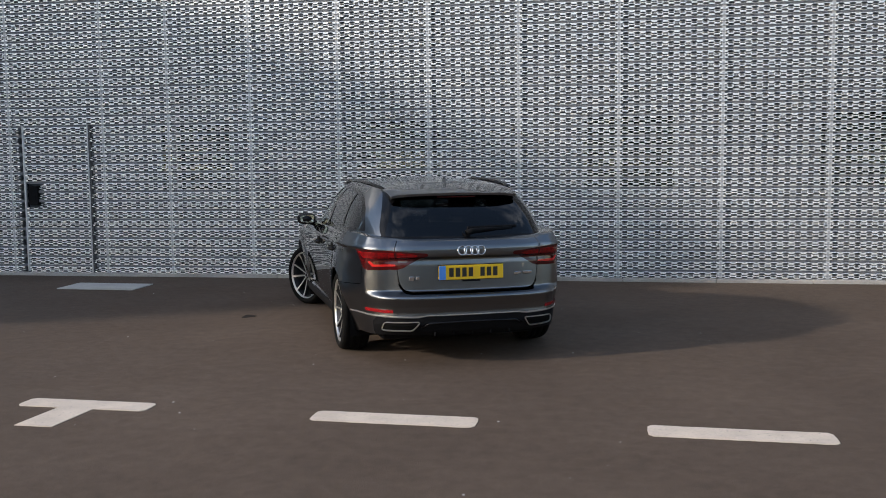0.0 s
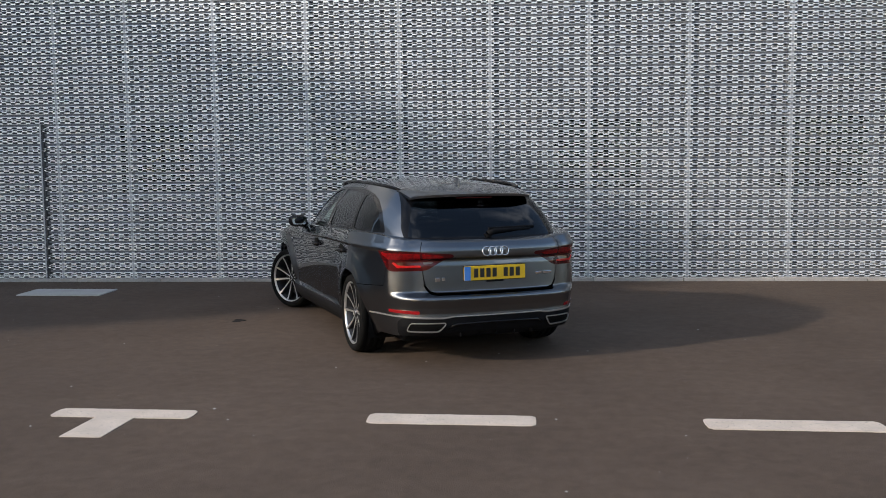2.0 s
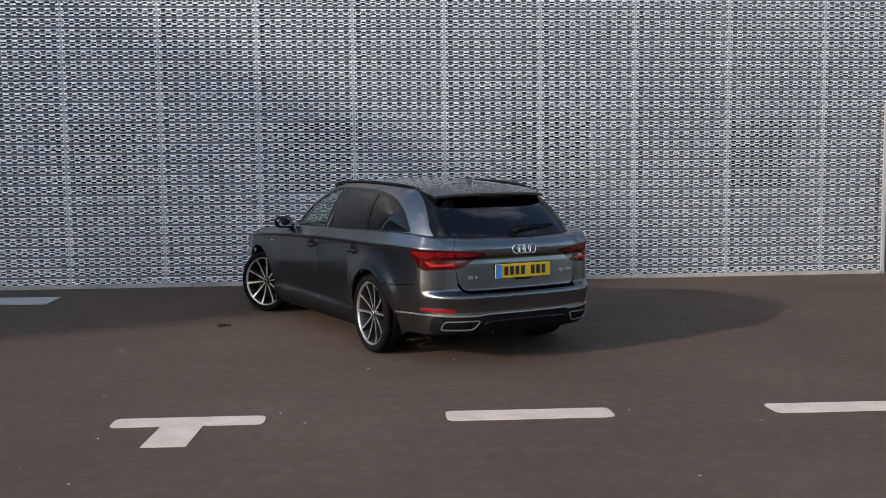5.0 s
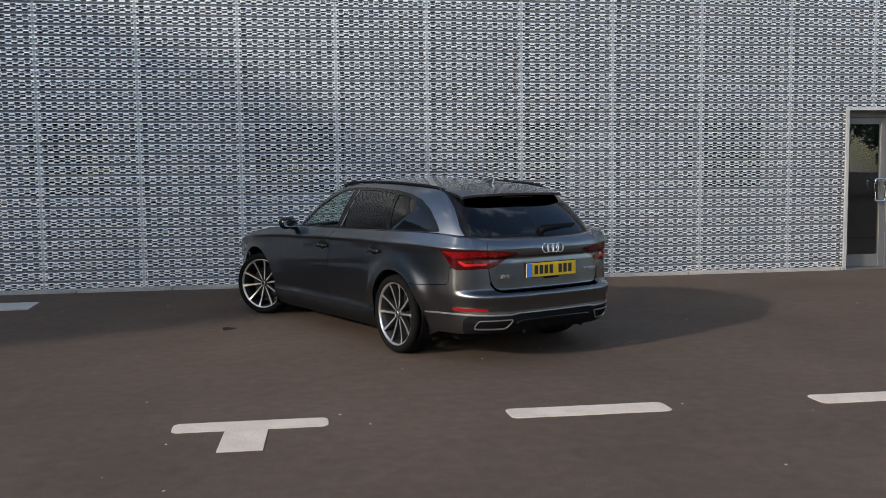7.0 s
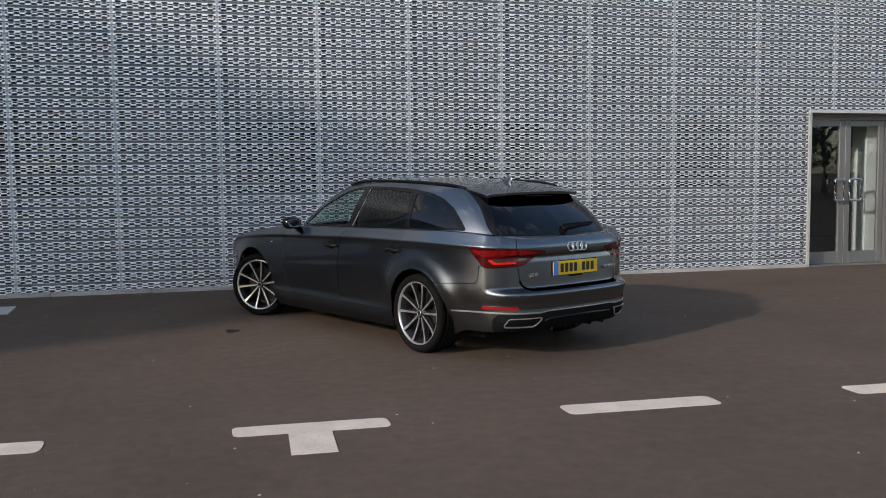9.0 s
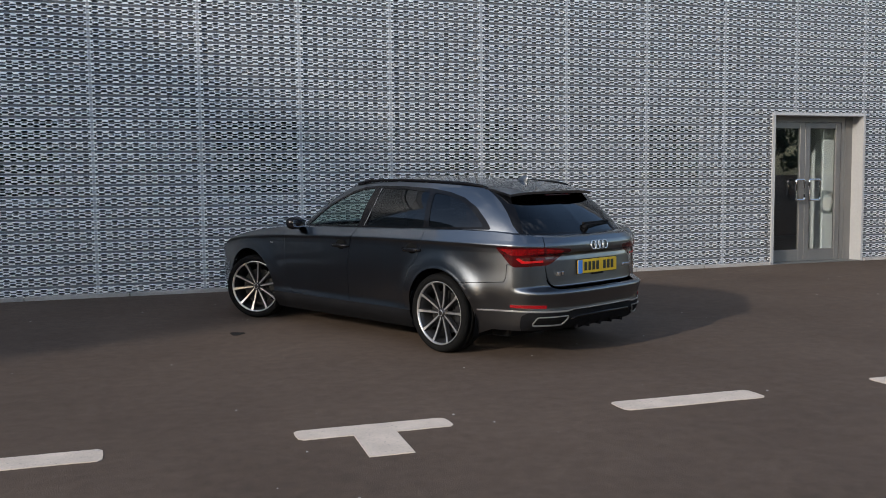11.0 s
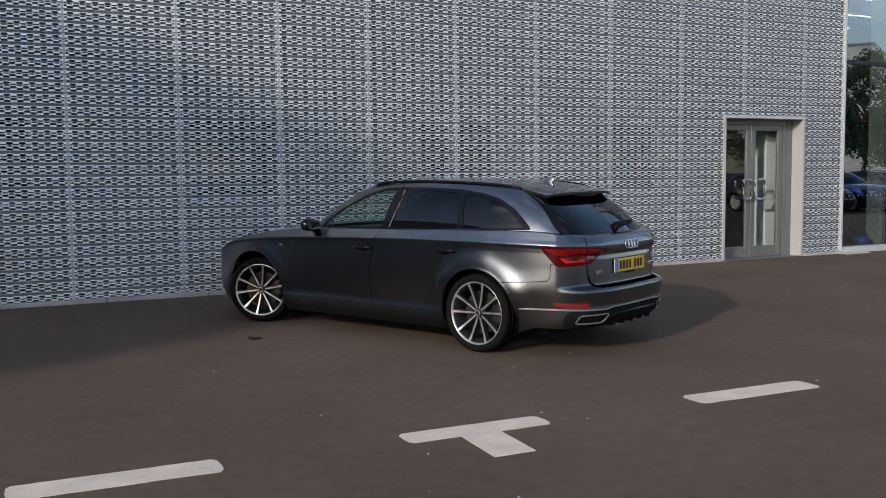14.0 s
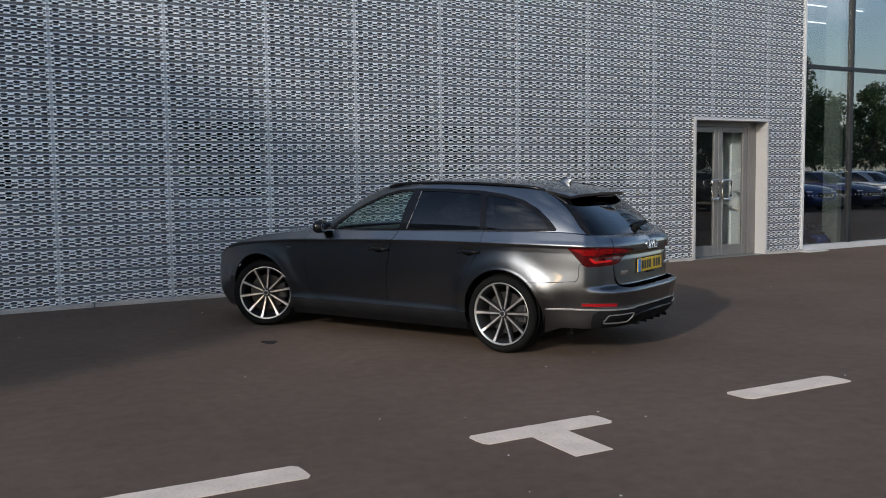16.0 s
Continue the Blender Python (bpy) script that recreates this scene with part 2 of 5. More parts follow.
TINT_LIGHT = glass("side_glass", (0.66, 0.78, 0.73), 0.04)
LAMP_RED = mat("red_lamp_lens", (0.050, 0.001, 0.0015), 0.05, 0.0, 0.12, 8.0, 60.0, coat=0.3, spec=0.4)
LAMP_RED_GLINT = mat("red_lens_glint", (0.50, 0.005, 0.007), 0.2, 0.0, 0.06, 8.0, 60.0, coat=0.2)
LAMP_RED_MID = mat("red_lens", (0.15, 0.002, 0.003), 0.05, 0.0, 0.25, 30.0, 60.0, coat=0.3, spec=0.3)
REFLECTOR_RED = mat("red_reflector", (0.24, 0.005, 0.008), 0.2, 0.0, 0.06, 8.0, 60.0, coat=0.2)
REVERSE = mat("reversing_lens", (0.085, 0.07, 0.07), 0.2, 0.0, 0.05, 8.0, 60.0)
LAMP_SMOKE = mat("smoked_lens", (0.045, 0.003, 0.004), 0.15, 0.0, 0.1, 8.0, 60.0, coat=0.3, spec=0.3)
PLATE_YELLOW = mat("plate_yellow", (0.72, 0.46, 0.02), 0.35, 0, 0.03, 6.0, 60.0)
PLATE_BLUE = mat("plate_blue", (0.06, 0.22, 0.62), 0.35, 0, 0.03, 6.0, 60.0)
INK = mat("plate_ink", (0.015, 0.015, 0.014), 0.4, 0, 0.05, 6.0, 60.0)
SEAT = mat("dark_seat_cloth", (0.03, 0.03, 0.032), 0.8, 0, 0.15, 5.0, 120.0, 0.2, 300.0)
DOT = mat("frosted_dot", (0.22, 0.23, 0.23), 0.6, 0, 0.05, 4.0, 40.0)
DARK_PATCH = mat("dark_patch", (0.020, 0.018, 0.017), 0.9, 0, 0.2, 8.0, 60.0, spec=0.1)
DARK_CLADDING = mat("grey_block_cladding", (0.30, 0.302, 0.31), 0.7, 0, 0.1, 0.7, 18.0, 0.1)
GROOVE_SHADE = mat("groove_shade_grey", (0.185, 0.193, 0.21), 0.6, 0.2, 0.1, 3.0, 40.0)
GALVANISED = mat("galvanised_rail", (0.25, 0.26, 0.28), 0.6, 0.2, 0.1, 3.0, 40.0)
BARK = mat("bark", (0.09, 0.07, 0.05), 0.9, 0, 0.2, 6.0, 40.0, 0.5, 40.0)
LEAF = mat("leaf_green", (0.05, 0.085, 0.025), 0.6, 0, 0.3, 0.6, 9.0)
PLANT = mat("bright_leaf", (0.05, 0.26, 0.07), 0.5, 0, 0.2, 4.0, 30.0)
TOY_BLUE = mat("toy_blue_plastic", (0.02, 0.06, 0.28), 0.3, 0, 0.05, 4.0, 40.0)

# ---------------------------------------------------------------- mesh helpers
def mesh_of(name, verts, faces, material, smooth=False, normals=None):
    me = bpy.data.meshes.new(name)
    me.from_pydata([tuple(v) for v in verts], [], [tuple(f) for f in faces])
    me.materials.append(material)
    if smooth:
        me.polygons.foreach_set("use_smooth", [True] * len(me.polygons))
    if normals is not None:
        me.normals_split_custom_set_from_vertices([tuple(v) for v in normals])
    me.update()
    return me


def bm_mesh(name, bm, material, smooth=False):
    me = bpy.data.meshes.new(name)
    bm.to_mesh(me)
    bm.free()
    me.materials.append(material)
    if smooth:
        me.polygons.foreach_set("use_smooth", [True] * len(me.polygons))
    return me


def part(name, bm, material, parent, label="", smooth=False):
    """Links a bmesh or a mesh as one mesh object under a thing or under a part."""
    me = bm if isinstance(bm, bpy.types.Mesh) else bm_mesh(name, bm, material, smooth)
    ob = new(name, me)
    ob.parent = parent
    return tagged(ob, label) if label else ob


def thing(name, me, label, category, kind="", group=""):
    return tagged(new(name, me), label, category, group, kind)


def root(name, m, label, category, group="", kind=""):
    ob = new(name)
    ob.matrix_basis = m
    return tagged(ob, label, category, group, kind)


def box(bm, x0, x1, y0, y1, z0, z1, bevel=0.0, seg=2):
    r = bmesh.ops.create_cube(bm, size=1.0)
    bmesh.ops.scale(bm, vec=(x1 - x0, y1 - y0, z1 - z0), verts=r["verts"])
    bmesh.ops.translate(bm, vec=((x0 + x1) / 2, (y0 + y1) / 2, (z0 + z1) / 2), verts=r["verts"])
    if bevel:
        es = list({e for v in r["verts"] for e in v.link_edges})
        bmesh.ops.bevel(bm, geom=es, offset=bevel, segments=seg, affect="EDGES", profile=0.5)
    return bm


def boxed(*a, **k):
    return box(bmesh.new(), *a, **k)


def tube(points, radius, sides=10, closed=False, squash=1.0):
    """A round bar along points."""
    bm = bmesh.new()
    pts = [Vector(p) for p in points]
    rings = []
    for i, p in enumerate(pts):
        a = pts[i - 1] if (i or closed) else p
        c = pts[(i + 1) % len(pts)] if (i + 1 < len(pts) or closed) else p
        t = (c - a).normalized()
        u = t.cross(Vector((0, 0, 1)))
        u = u.normalized() if u.length > 1e-4 else Vector((1, 0, 0))
        w = u.cross(t).normalized()
        rr = radius[i] if isinstance(radius, (list, tuple)) else radius
        rings.append([bm.verts.new(p + rr * (math.cos(q) * u + squash * math.sin(q) * w)) for q in [2 * math.pi * k / sides for k in range(sides)]])
    for i in range(len(rings) if closed else len(rings) - 1):
        r0, r1 = rings[i], rings[(i + 1) % len(rings)]
        for k in range(sides):
            bm.faces.new((r0[k], r0[(k + 1) % sides], r1[(k + 1) % sides], r1[k]))
    if not closed:
        bm.faces.new(rings[0][::-1])
        bm.faces.new(rings[-1])
    return bm


def lathe(profile, sides=48, axis="Y"):
    """A turned shape: profile of (radius, along) spun round the axis."""
    bm = bmesh.new()
    rings = []
    for r, a in profile:
        ring = []
        for k in range(sides):
            q = 2 * math.pi * k / sides
            c, s = r * math.cos(q), r * math.sin(q)
            ring.append(bm.verts.new((c, a, s) if axis == "Y" else (c, s, a)))
        rings.append(ring)
    for r0, r1 in zip(rings, rings[1:]):
        for k in range(sides):
            bm.faces.new((r0[k], r0[(k + 1) % sides], r1[(k + 1) % sides], r1[k]))
    return bm


def prism(outline, z0, z1):
    """A flat slab with that outline in x and y."""
    bm = bmesh.new()
    lo = [bm.verts.new((x, y, z0)) for x, y in outline]
    hi = [bm.verts.new((x, y, z1)) for x, y in outline]
    bm.faces.new(hi)
    bm.faces.new(lo[::-1])
    for i in range(len(lo)):
        j = (i + 1) % len(lo)
        bm.faces.new((lo[i], lo[j], hi[j], hi[i]))
    return bm

# ---------------------------------------------------------------- ground and markings
WALL_Y = 12.55
gm = bmesh.new()
bmesh.ops.create_grid(gm, x_segments=40, y_segments=40, size=400.0)
ground = thing("ground", bm_mesh("ground", gm, ASPHALT), "worn brown-grey asphalt of a car park", "asphalt", "structure")

MARK_TURN = math.atan(-0.0287)


def mark_outline(x0, x1, depth, y_at=5.604, x_at=-2.906, soft=0.03):
    """A painted dash with worn corners, laid along the row of bays."""
    pts = []
    rnd = random.Random(round(x0 * 100))
    step = 0.06
    n = int((x1 - x0) / step)
    for i in range(n + 1):
        pts.append((x0 + soft + (x1 - x0 - 2 * soft) * i / n, rnd.uniform(-0.003, 0.003)))
    pts += [(x1 - 0.004, -soft), (x1, -depth / 2), (x1 - 0.004, -depth + soft)]
    for i in range(n + 1):
        pts.append((x1 - soft - (x1 - x0 - 2 * soft) * i / n, -depth + rnd.uniform(-0.003, 0.003)))
    pts += [(x0 + 0.004, -depth + soft), (x0, -depth / 2), (x0 + 0.004, -soft)]
    return [(x, y_at + (x - x_at) * math.tan(MARK_TURN) + y) for x, y in pts][::-1]


for k, (x0, x1, label) in enumerate(((-5.86, -4.845, "worn white painted dash on the asphalt, its end chipped"), (-1.80, -0.765, "worn white painted dash on the asphalt"),
                                     (0.232, 1.265, "worn white painted dash on the asphalt, scuffed at its corner"))):
    bm = prism(mark_outline(x0, x1, 0.225), 0.0, 0.004)
    thing("bay_marking", bm_mesh("bay_marking", bm, PAINT), label, "road marking", "", "white dashes of the parking bays")
t_mark = root("t_marking", Matrix.Identity(4), "worn white painted T that divides two parking bays", "road marking")
part("bar", prism(mark_outline(-3.825, -2.905, 0.20), 0.0, 0.004), PAINT, t_mark)
part("stem", prism([(-3.535, 4.995), (-3.285, 4.990), (-3.262, 5.417), (-3.512, 5.424)], 0.0, 0.004), PAINT, t_mark)

thing("cover_slab", bm_mesh("cover_slab", prism([(-7.10, 11.06), (-6.02, 11.03), (-6.04, 11.62), (-7.13, 11.65)], -0.05, 0.012), PALE_STONE), "pale concrete inspection cover set flush in the asphalt", "cover")
thing("corner_slab", bm_mesh("corner_slab", prism([(7.72, 12.32), (8.36, 12.36), (8.34, 12.70), (7.74, 12.66)], -0.05, 0.014), PALE_STONE), "small pale concrete slab at the foot of the facade", "slab")
# a small flat dark patch with an uneven outline
rnd = random.Random(4)
blob = []
for i in range(28):
    q = 2 * math.pi * i / 28
    r = 1 + 0.25 * math.sin(3 * q + 1) + rnd.uniform(-0.12, 0.12)
    blob.append((-3.70 + 0.065 * r * math.cos(q), 9.17 + 0.085 * r * math.sin(q)))
thing("dark_patch", bm_mesh("dark_patch", prism(blob, 0.0, 0.003), DARK_PATCH), "small dark patch on the asphalt", "stain")
# loose grit and pale crumbs on the asphalt
rnd = random.Random(11)
gv, gf = [], []
for i in range(120):
    x, y, s = rnd.uniform(-8, 6), rnd.uniform(3.2, 11.8), rnd.choice((0.003, 0.004, 0.005, 0.006, 0.009))
    base = len(gv)
    a = rnd.uniform(0, 6.3)
    for q in range(5):
        gv.append((x + s * math.cos(a + q * 1.257) * rnd.uniform(0.7, 1.3), y + s * math.sin(a + q * 1.257) * rnd.uniform(0.7, 1.3), 0.001))
    gv.append((x, y, s * 0.6))
    gf += [(base + q, base + (q + 1) % 5, base + 5) for q in range(5)]
thing("grit", mesh_of("grit", gv, gf, PALE_STONE), "scattered pale grit on the asphalt", "grit", "stuff")

# ---------------------------------------------------------------- building
FACADE_END = 7.84
DOOR_X0, DOOR_X1, DOOR_TOP = 5.10, 6.84, 2.36
PITCH = 0.13655
GROOVE0 = 0.0135
BANDS = 45
TOP_Z = GROOVE0 + PITCH * BANDS

# the dark wall behind the screen, with its windows
BACK_Y = WALL_Y + 0.24
WINDOWS = [(-6.50, -5.32), (-3.55, -2.25), (-0.37, 0.93), (2.65, 3.95)]
WIN_Z0, WIN_Z1 = 1.15, 2.24


def wall_with_openings(x0, x1, z0, z1, openings):
    """Wall pieces round openings (x0, x1, z0, z1), sorted along x, joined end to end."""
    bm = bmesh.new()
    at = x0
    for a, c, lo, hi in openings:
        box(bm, at, a, 0, 0.2, z0, z1)
        if lo > z0:
            box(bm, a, c, 0, 0.2, z0, lo)
        box(bm, a, c, 0, 0.2, hi, z1)
        at = c
    box(bm, at, x1, 0, 0.2, z0, z1)
    return bm


bm = wall_with_openings(-9.35, FACADE_END - 0.02, 0, 6.6, [(a, c, WIN_Z0, WIN_Z1) for a, c in WINDOWS] + [(DOOR_X0 - 0.04, DOOR_X1 + 0.04, 0, DOOR_TOP + 0.04)])
bmesh.ops.translate(bm, vec=(0, BACK_Y, 0), verts=bm.verts)
thing("wall_north", bm_mesh("wall_north", bm, MEMBRANE), "dark membrane wall behind the perforated screen", "wall", "structure")
for i, (a, c) in enumerate(WINDOWS):
    w = root("window_%d" % (i + 1), pose(a, BACK_Y, WIN_Z0), "dark window hidden behind the perforated screen", "window", "", "structure")
    wd, ht = c - a, WIN_Z1 - WIN_Z0
    fr = bmesh.new()
    box(fr, 0, wd, 0.03, 0.09, 0, 0.05)
    box(fr, 0, wd, 0.03, 0.09, ht - 0.05, ht)
    box(fr, 0, 0.05, 0.03, 0.09, 0.05, ht - 0.05)
    box(fr, wd - 0.05, wd, 0.03, 0.09, 0.05, ht - 0.05)
    part("window_frame", fr, GALVANISED, w)
    pane = part("pane", boxed(0.05, wd - 0.05, 0.055, 0.065, 0.05, ht - 0.05), TINT_LIGHT, w)
    pane.visible_shadow = False
    # added sheet: the dark of the unlit room is put into its colour
    part("window_backing", boxed(0.04, wd - 0.04, 0.10, 0.11, 0.03, ht - 0.03), WINDOW_BACKING, w, "added dark sheet that gives the window its darkness")
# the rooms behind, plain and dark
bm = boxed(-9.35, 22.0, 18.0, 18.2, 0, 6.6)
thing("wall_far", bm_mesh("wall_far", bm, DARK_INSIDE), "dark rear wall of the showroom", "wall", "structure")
bm = boxed(-9.35, 22.0, BACK_Y, 18.2, 6.6, 6.85)
box(bm, -9.35, 22.0, WALL_Y - 0.04, BACK_Y, 6.62, 6.85)
thing("ceiling", bm_mesh("ceiling", bm, RENDER), "flat roof slab over the showroom", "roof", "structure")
bm = boxed(-9.35, 22.0, BACK_Y + 0.2, 18.0, -0.1, 0.012)
thing("floor", bm_mesh("floor", bm, FLOOR_IN), "dark polished showroom floor", "floor", "structure")
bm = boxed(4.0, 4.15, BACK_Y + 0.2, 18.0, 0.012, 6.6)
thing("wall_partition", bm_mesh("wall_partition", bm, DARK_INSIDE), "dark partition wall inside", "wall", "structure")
thing("wall_end", bm_mesh("wall_end", boxed(-9.55, -9.35, WALL_Y - 0.04, 18.2, 0, 6.85), RENDER), "plain grey end wall of the building", "wall", "structure")
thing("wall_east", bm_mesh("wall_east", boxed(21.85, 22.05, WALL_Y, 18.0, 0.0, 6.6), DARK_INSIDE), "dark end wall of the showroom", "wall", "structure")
# an unseen block added across the yard, to throw its shade over the court
bm = boxed(-31.0, -20.0, 0.66, 19.0, 0, 9.95)
thing("shade_block", bm_mesh("shade_block", bm, DARK_CLADDING), "unseen grey block added to throw shade over the court", "wall", "structure")

# kerb along the foot of the screen
x = -9.4
rnd = random.Random(3)
kerb = root("kerb", Matrix.Identity(4), "low worn concrete kerb along the foot of the screen", "kerb", "", "structure")
while x < FACADE_END:
    w = min(1.2, FACADE_END - x)
    if not (x + w > DOOR_X0 - 0.05 and x < DOOR_X1 + 0.05):
        part("kerb_stone", boxed(x + 0.004, x + w - 0.004, WALL_Y - 0.05, WALL_Y + 0.12, -0.05, 0.045 + rnd.uniform(-0.003, 0.003), bevel=0.008, seg=1), CONCRETE, kerb)
    elif x < DOOR_X0 - 0.05:
        part("kerb_stone", boxed(x + 0.004, DOOR_X0 - 0.06, WALL_Y - 0.05, WALL_Y + 0.12, -0.05, 0.045, bevel=0.008, seg=1), CONCRETE, kerb)
    elif x + w > DOOR_X1 + 0.05:
        part("kerb_stone", boxed(DOOR_X1 + 0.06, x + w - 0.004, WALL_Y - 0.05, WALL_Y + 0.12, -0.05, 0.045, bevel=0.008, seg=1), CONCRETE, kerb)
    x += w


# ---------------------------------------------------------------- perforated screen
# Going down one band, as shares of its height: a tall hole, two low ones on the flanks of a shallow fold, two tall ones.
ROW_TOP = [0.188, 0.352, 0.474, 0.545, 0.695]
ROW_LOW = [0.392, 0.462, 0.572, 0.748, 0.886]
CELL_TOP = [0.122, 0.285, 0.450, 0.515, 0.645]
CELL_LOW = [0.418, 0.490, 0.612, 0.798, 0.945]
SIDE_TOP = [0.180, 0.418, 0.490, 0.612, 0.798]
SIDE_LOW = [0.285, 0.450, 0.515, 0.645, 0.890]


def depth_at(f):
    """How far the folded sheet lies behind its ridge, at that share of a band."""
    fold = 0.017 * np.clip(1 - np.abs(f - 0.473) / 0.085, 0, 1)
    top, low = 0.020 * np.clip((0.17 - f) / 0.09, 0, 1) ** 1.5, 0.020 * np.clip((f - 0.90) / 0.07, 0, 1) ** 1.5
    return fold + top + low


def perforated(x0, x1, z0, z1, holes=(), edge=0.014):
    """Folded sheet with staggered six-sided holes, as vertices and faces. holes: rectangles left open."""
    w = x1 - x0 - 2 * edge
    n = max(1, round(w / 0.139))
    p = w / n
    V, F = [], []
    q = np.array([[i, 8 + i, 8 + (i + 1) % 8, (i + 1) % 8] for i in range(8)])
    k0, k1 = math.ceil((z0 - 0.06 - GROOVE0) / PITCH), math.floor((z1 + 0.02 - GROOVE0) / PITCH)
    xs = [np.array([x0 + edge + p * (i + 0.5) for i in range(n)]), np.array([x0 + edge + p * (i + 1.0) for i in range(n - 1)])]
    for k in range(k0, k1 + 1):
        head = GROOVE0 + k * PITCH                         # the middle of the groove above the band
        for r in range(5):
            cx = xs[r % 2]
            mid = (ROW_TOP[r] + ROW_LOW[r]) / 2
            zc = head - mid * PITCH
            keep = np.ones(len(cx), bool)
            for a, c, lo, hi in holes:
                keep &= ~((cx > a - p * 0.45) & (cx < c + p * 0.45) & (zc > lo - PITCH / 4) & (zc < hi + PITCH * 0.15))
            cx = cx[keep]
            tall = r in (0, 3, 4)
            hq, he = (0.185 * p, 0.285 * p) if tall else (0.17 * p, 0.25 * p)
            ft, fl = ROW_TOP[r], ROW_LOW[r]
            fs = np.array([CELL_TOP[r], SIDE_TOP[r], (SIDE_TOP[r] + SIDE_LOW[r]) / 2, SIDE_LOW[r], CELL_LOW[r], SIDE_LOW[r], (SIDE_TOP[r] + SIDE_LOW[r]) / 2, SIDE_TOP[r], ft, ft, mid, fl, fl, fl, mid, ft])
            dx = np.array([0, p / 2, p / 2, p / 2, 0, -p / 2, -p / 2, -p / 2, 0, hq, he, hq, 0, -hq, -he, -hq])
            X = cx[:, None] + dx[None]
            Y = np.broadcast_to(WALL_Y + depth_at(fs), X.shape)
            Z = np.broadcast_to(head - fs * PITCH, X.shape)
            base = len(V)
            V += np.stack([X, Y, Z], -1).reshape(-1, 3).tolist()
            F += (base + np.arange(len(cx))[:, None, None] * 16 + q[None]).reshape(-1, 4).tolist()
            if r % 2 == 0:
                continue
            # the half cells at the ends of every second row
            for xa, xb in ((x0 + edge, x0 + edge + p / 2), (x1 - edge, x1 - edge - p / 2)):
                if any(max(xa, xb) > a and min(xa, xb) < c and lo - PITCH / 4 < zc < hi + PITCH / 4 for a, c, lo, hi in holes):
                    continue
                b, sgn = len(V), 1 if xb > xa else -1
                for j in (0, 1, 2, 3, 4, 8, 9, 10, 11, 12):
                    V.append([xa + sgn * dx[j], WALL_Y + float(depth_at(fs[j])), head - fs[j] * PITCH])
                for j in range(4):
                    F.append([b + j, b + 5 + j, b + 6 + j, b + 1 + j][::sgn])
    # cells that touch share their corners
    at, to = np.unique(np.round(np.array(V), 5), axis=0, return_inverse=True)
    return at.tolist(), to.reshape(-1)[np.array(F)].tolist()


SEAMS = [-9.30, -8.72, -7.22, -6.20, -4.963, -3.681, -2.409, -1.179, 0.136, 1.455, 2.781, 4.161, 5.50, 6.86, FACADE_END - 0.03]
ACCESS = (-8.53, -7.41, 0.0, 2.20)
ENTRY = (DOOR_X0 - 0.02, DOOR_X1 + 0.02, 0.0, DOOR_TOP + 0.02)
screen = root("wall_screen", Matrix.Identity(4), "pale grey corrugated aluminium screen, perforated with long staggered holes", "facade", "", "structure")
for a, c in zip(SEAMS, SEAMS[1:]):
    V, F = perforated(a, c, 0.10, TOP_Z, ((ACCESS[0], ACCESS[1] - 0.045, 0.0, ACCESS[3]), ENTRY))
    part("panel", mesh_of("panel", V, F, FACADE), FACADE, screen)
for a in SEAMS:
    lo = DOOR_TOP + 0.03 if DOOR_X0 - 0.03 < a < DOOR_X1 + 0.03 else 0.06
    # a folded strip that follows the bands and their grooves
    V, F = [], []
    for k in range(int((lo - GROOVE0) / PITCH) + 1, BANDS + 1):
        for f in (0.10, 0.16, 0.39, 0.473, 0.556, 0.88, 0.94):
            y = 0.002 + float(depth_at(np.array(f)))
            z = GROOVE0 + k * PITCH - f * PITCH
            V += [(a - 0.023, WALL_Y + y, z), (a + 0.023, WALL_Y + y, z)]
    V.sort(key=lambda v: (v[2], v[0]))
    F = [(i, i + 1, i + 3, i + 2) for i in range(0, len(V) - 2, 2)]
    part("joint_strip", mesh_of("joint_strip", V, F, STRIP), STRIP, screen)
part("end_trim", boxed(FACADE_END - 0.028, FACADE_END + 0.012, WALL_Y - 0.02, WALL_Y + 0.04, 0.0, 6.6), TRIM, screen, "pale folded aluminium edge trim")
# added dark strip, so that no sunlit trim shows through the holes
part("end_cover", boxed(FACADE_END - 0.028, FACADE_END + 0.010, WALL_Y + 0.04, WALL_Y + 0.26, 0.0, 6.6), MEMBRANE, screen, "added dark strip that covers the sunlit inside of the trim")
part("head_trim", boxed(-9.35, FACADE_END + 0.012, WALL_Y - 0.03, WALL_Y + 0.20, TOP_Z + 0.02, 6.61), TRIM, screen, "pale folded aluminium head trim")
# upright rails that carry the sheets
for a in SEAMS[:-1]:
    if DOOR_X0 - 0.1 < a < DOOR_X1 + 0.1:
        continue
    part("rail", boxed(a - 0.02, a + 0.02, WALL_Y + 0.15, WALL_Y + 0.235, 0.05, 6.5), GALVANISED, screen)

# level bars that close the grooves, in a grey that holds their shade
long_bar = mesh_of("bar", *[[(x, y, z) for x in (-9.34, 7.80) for y in (0, 0.006) for z in (-0.021, 0.019)], [(0, 1, 3, 2), (4, 6, 7, 5), (0, 4, 5, 1), (2, 3, 7, 6), (0, 2, 6, 4), (1, 5, 7, 3)]], GROOVE_SHADE)
left_bar = mesh_of("bar_left", *[[(x, y, z) for x in (-9.34, DOOR_X0 - 0.065) for y in (0, 0.006) for z in (-0.021, 0.019)], [(0, 1, 3, 2), (4, 6, 7, 5), (0, 4, 5, 1), (2, 3, 7, 6), (0, 2, 6, 4), (1, 5, 7, 3)]], GROOVE_SHADE)
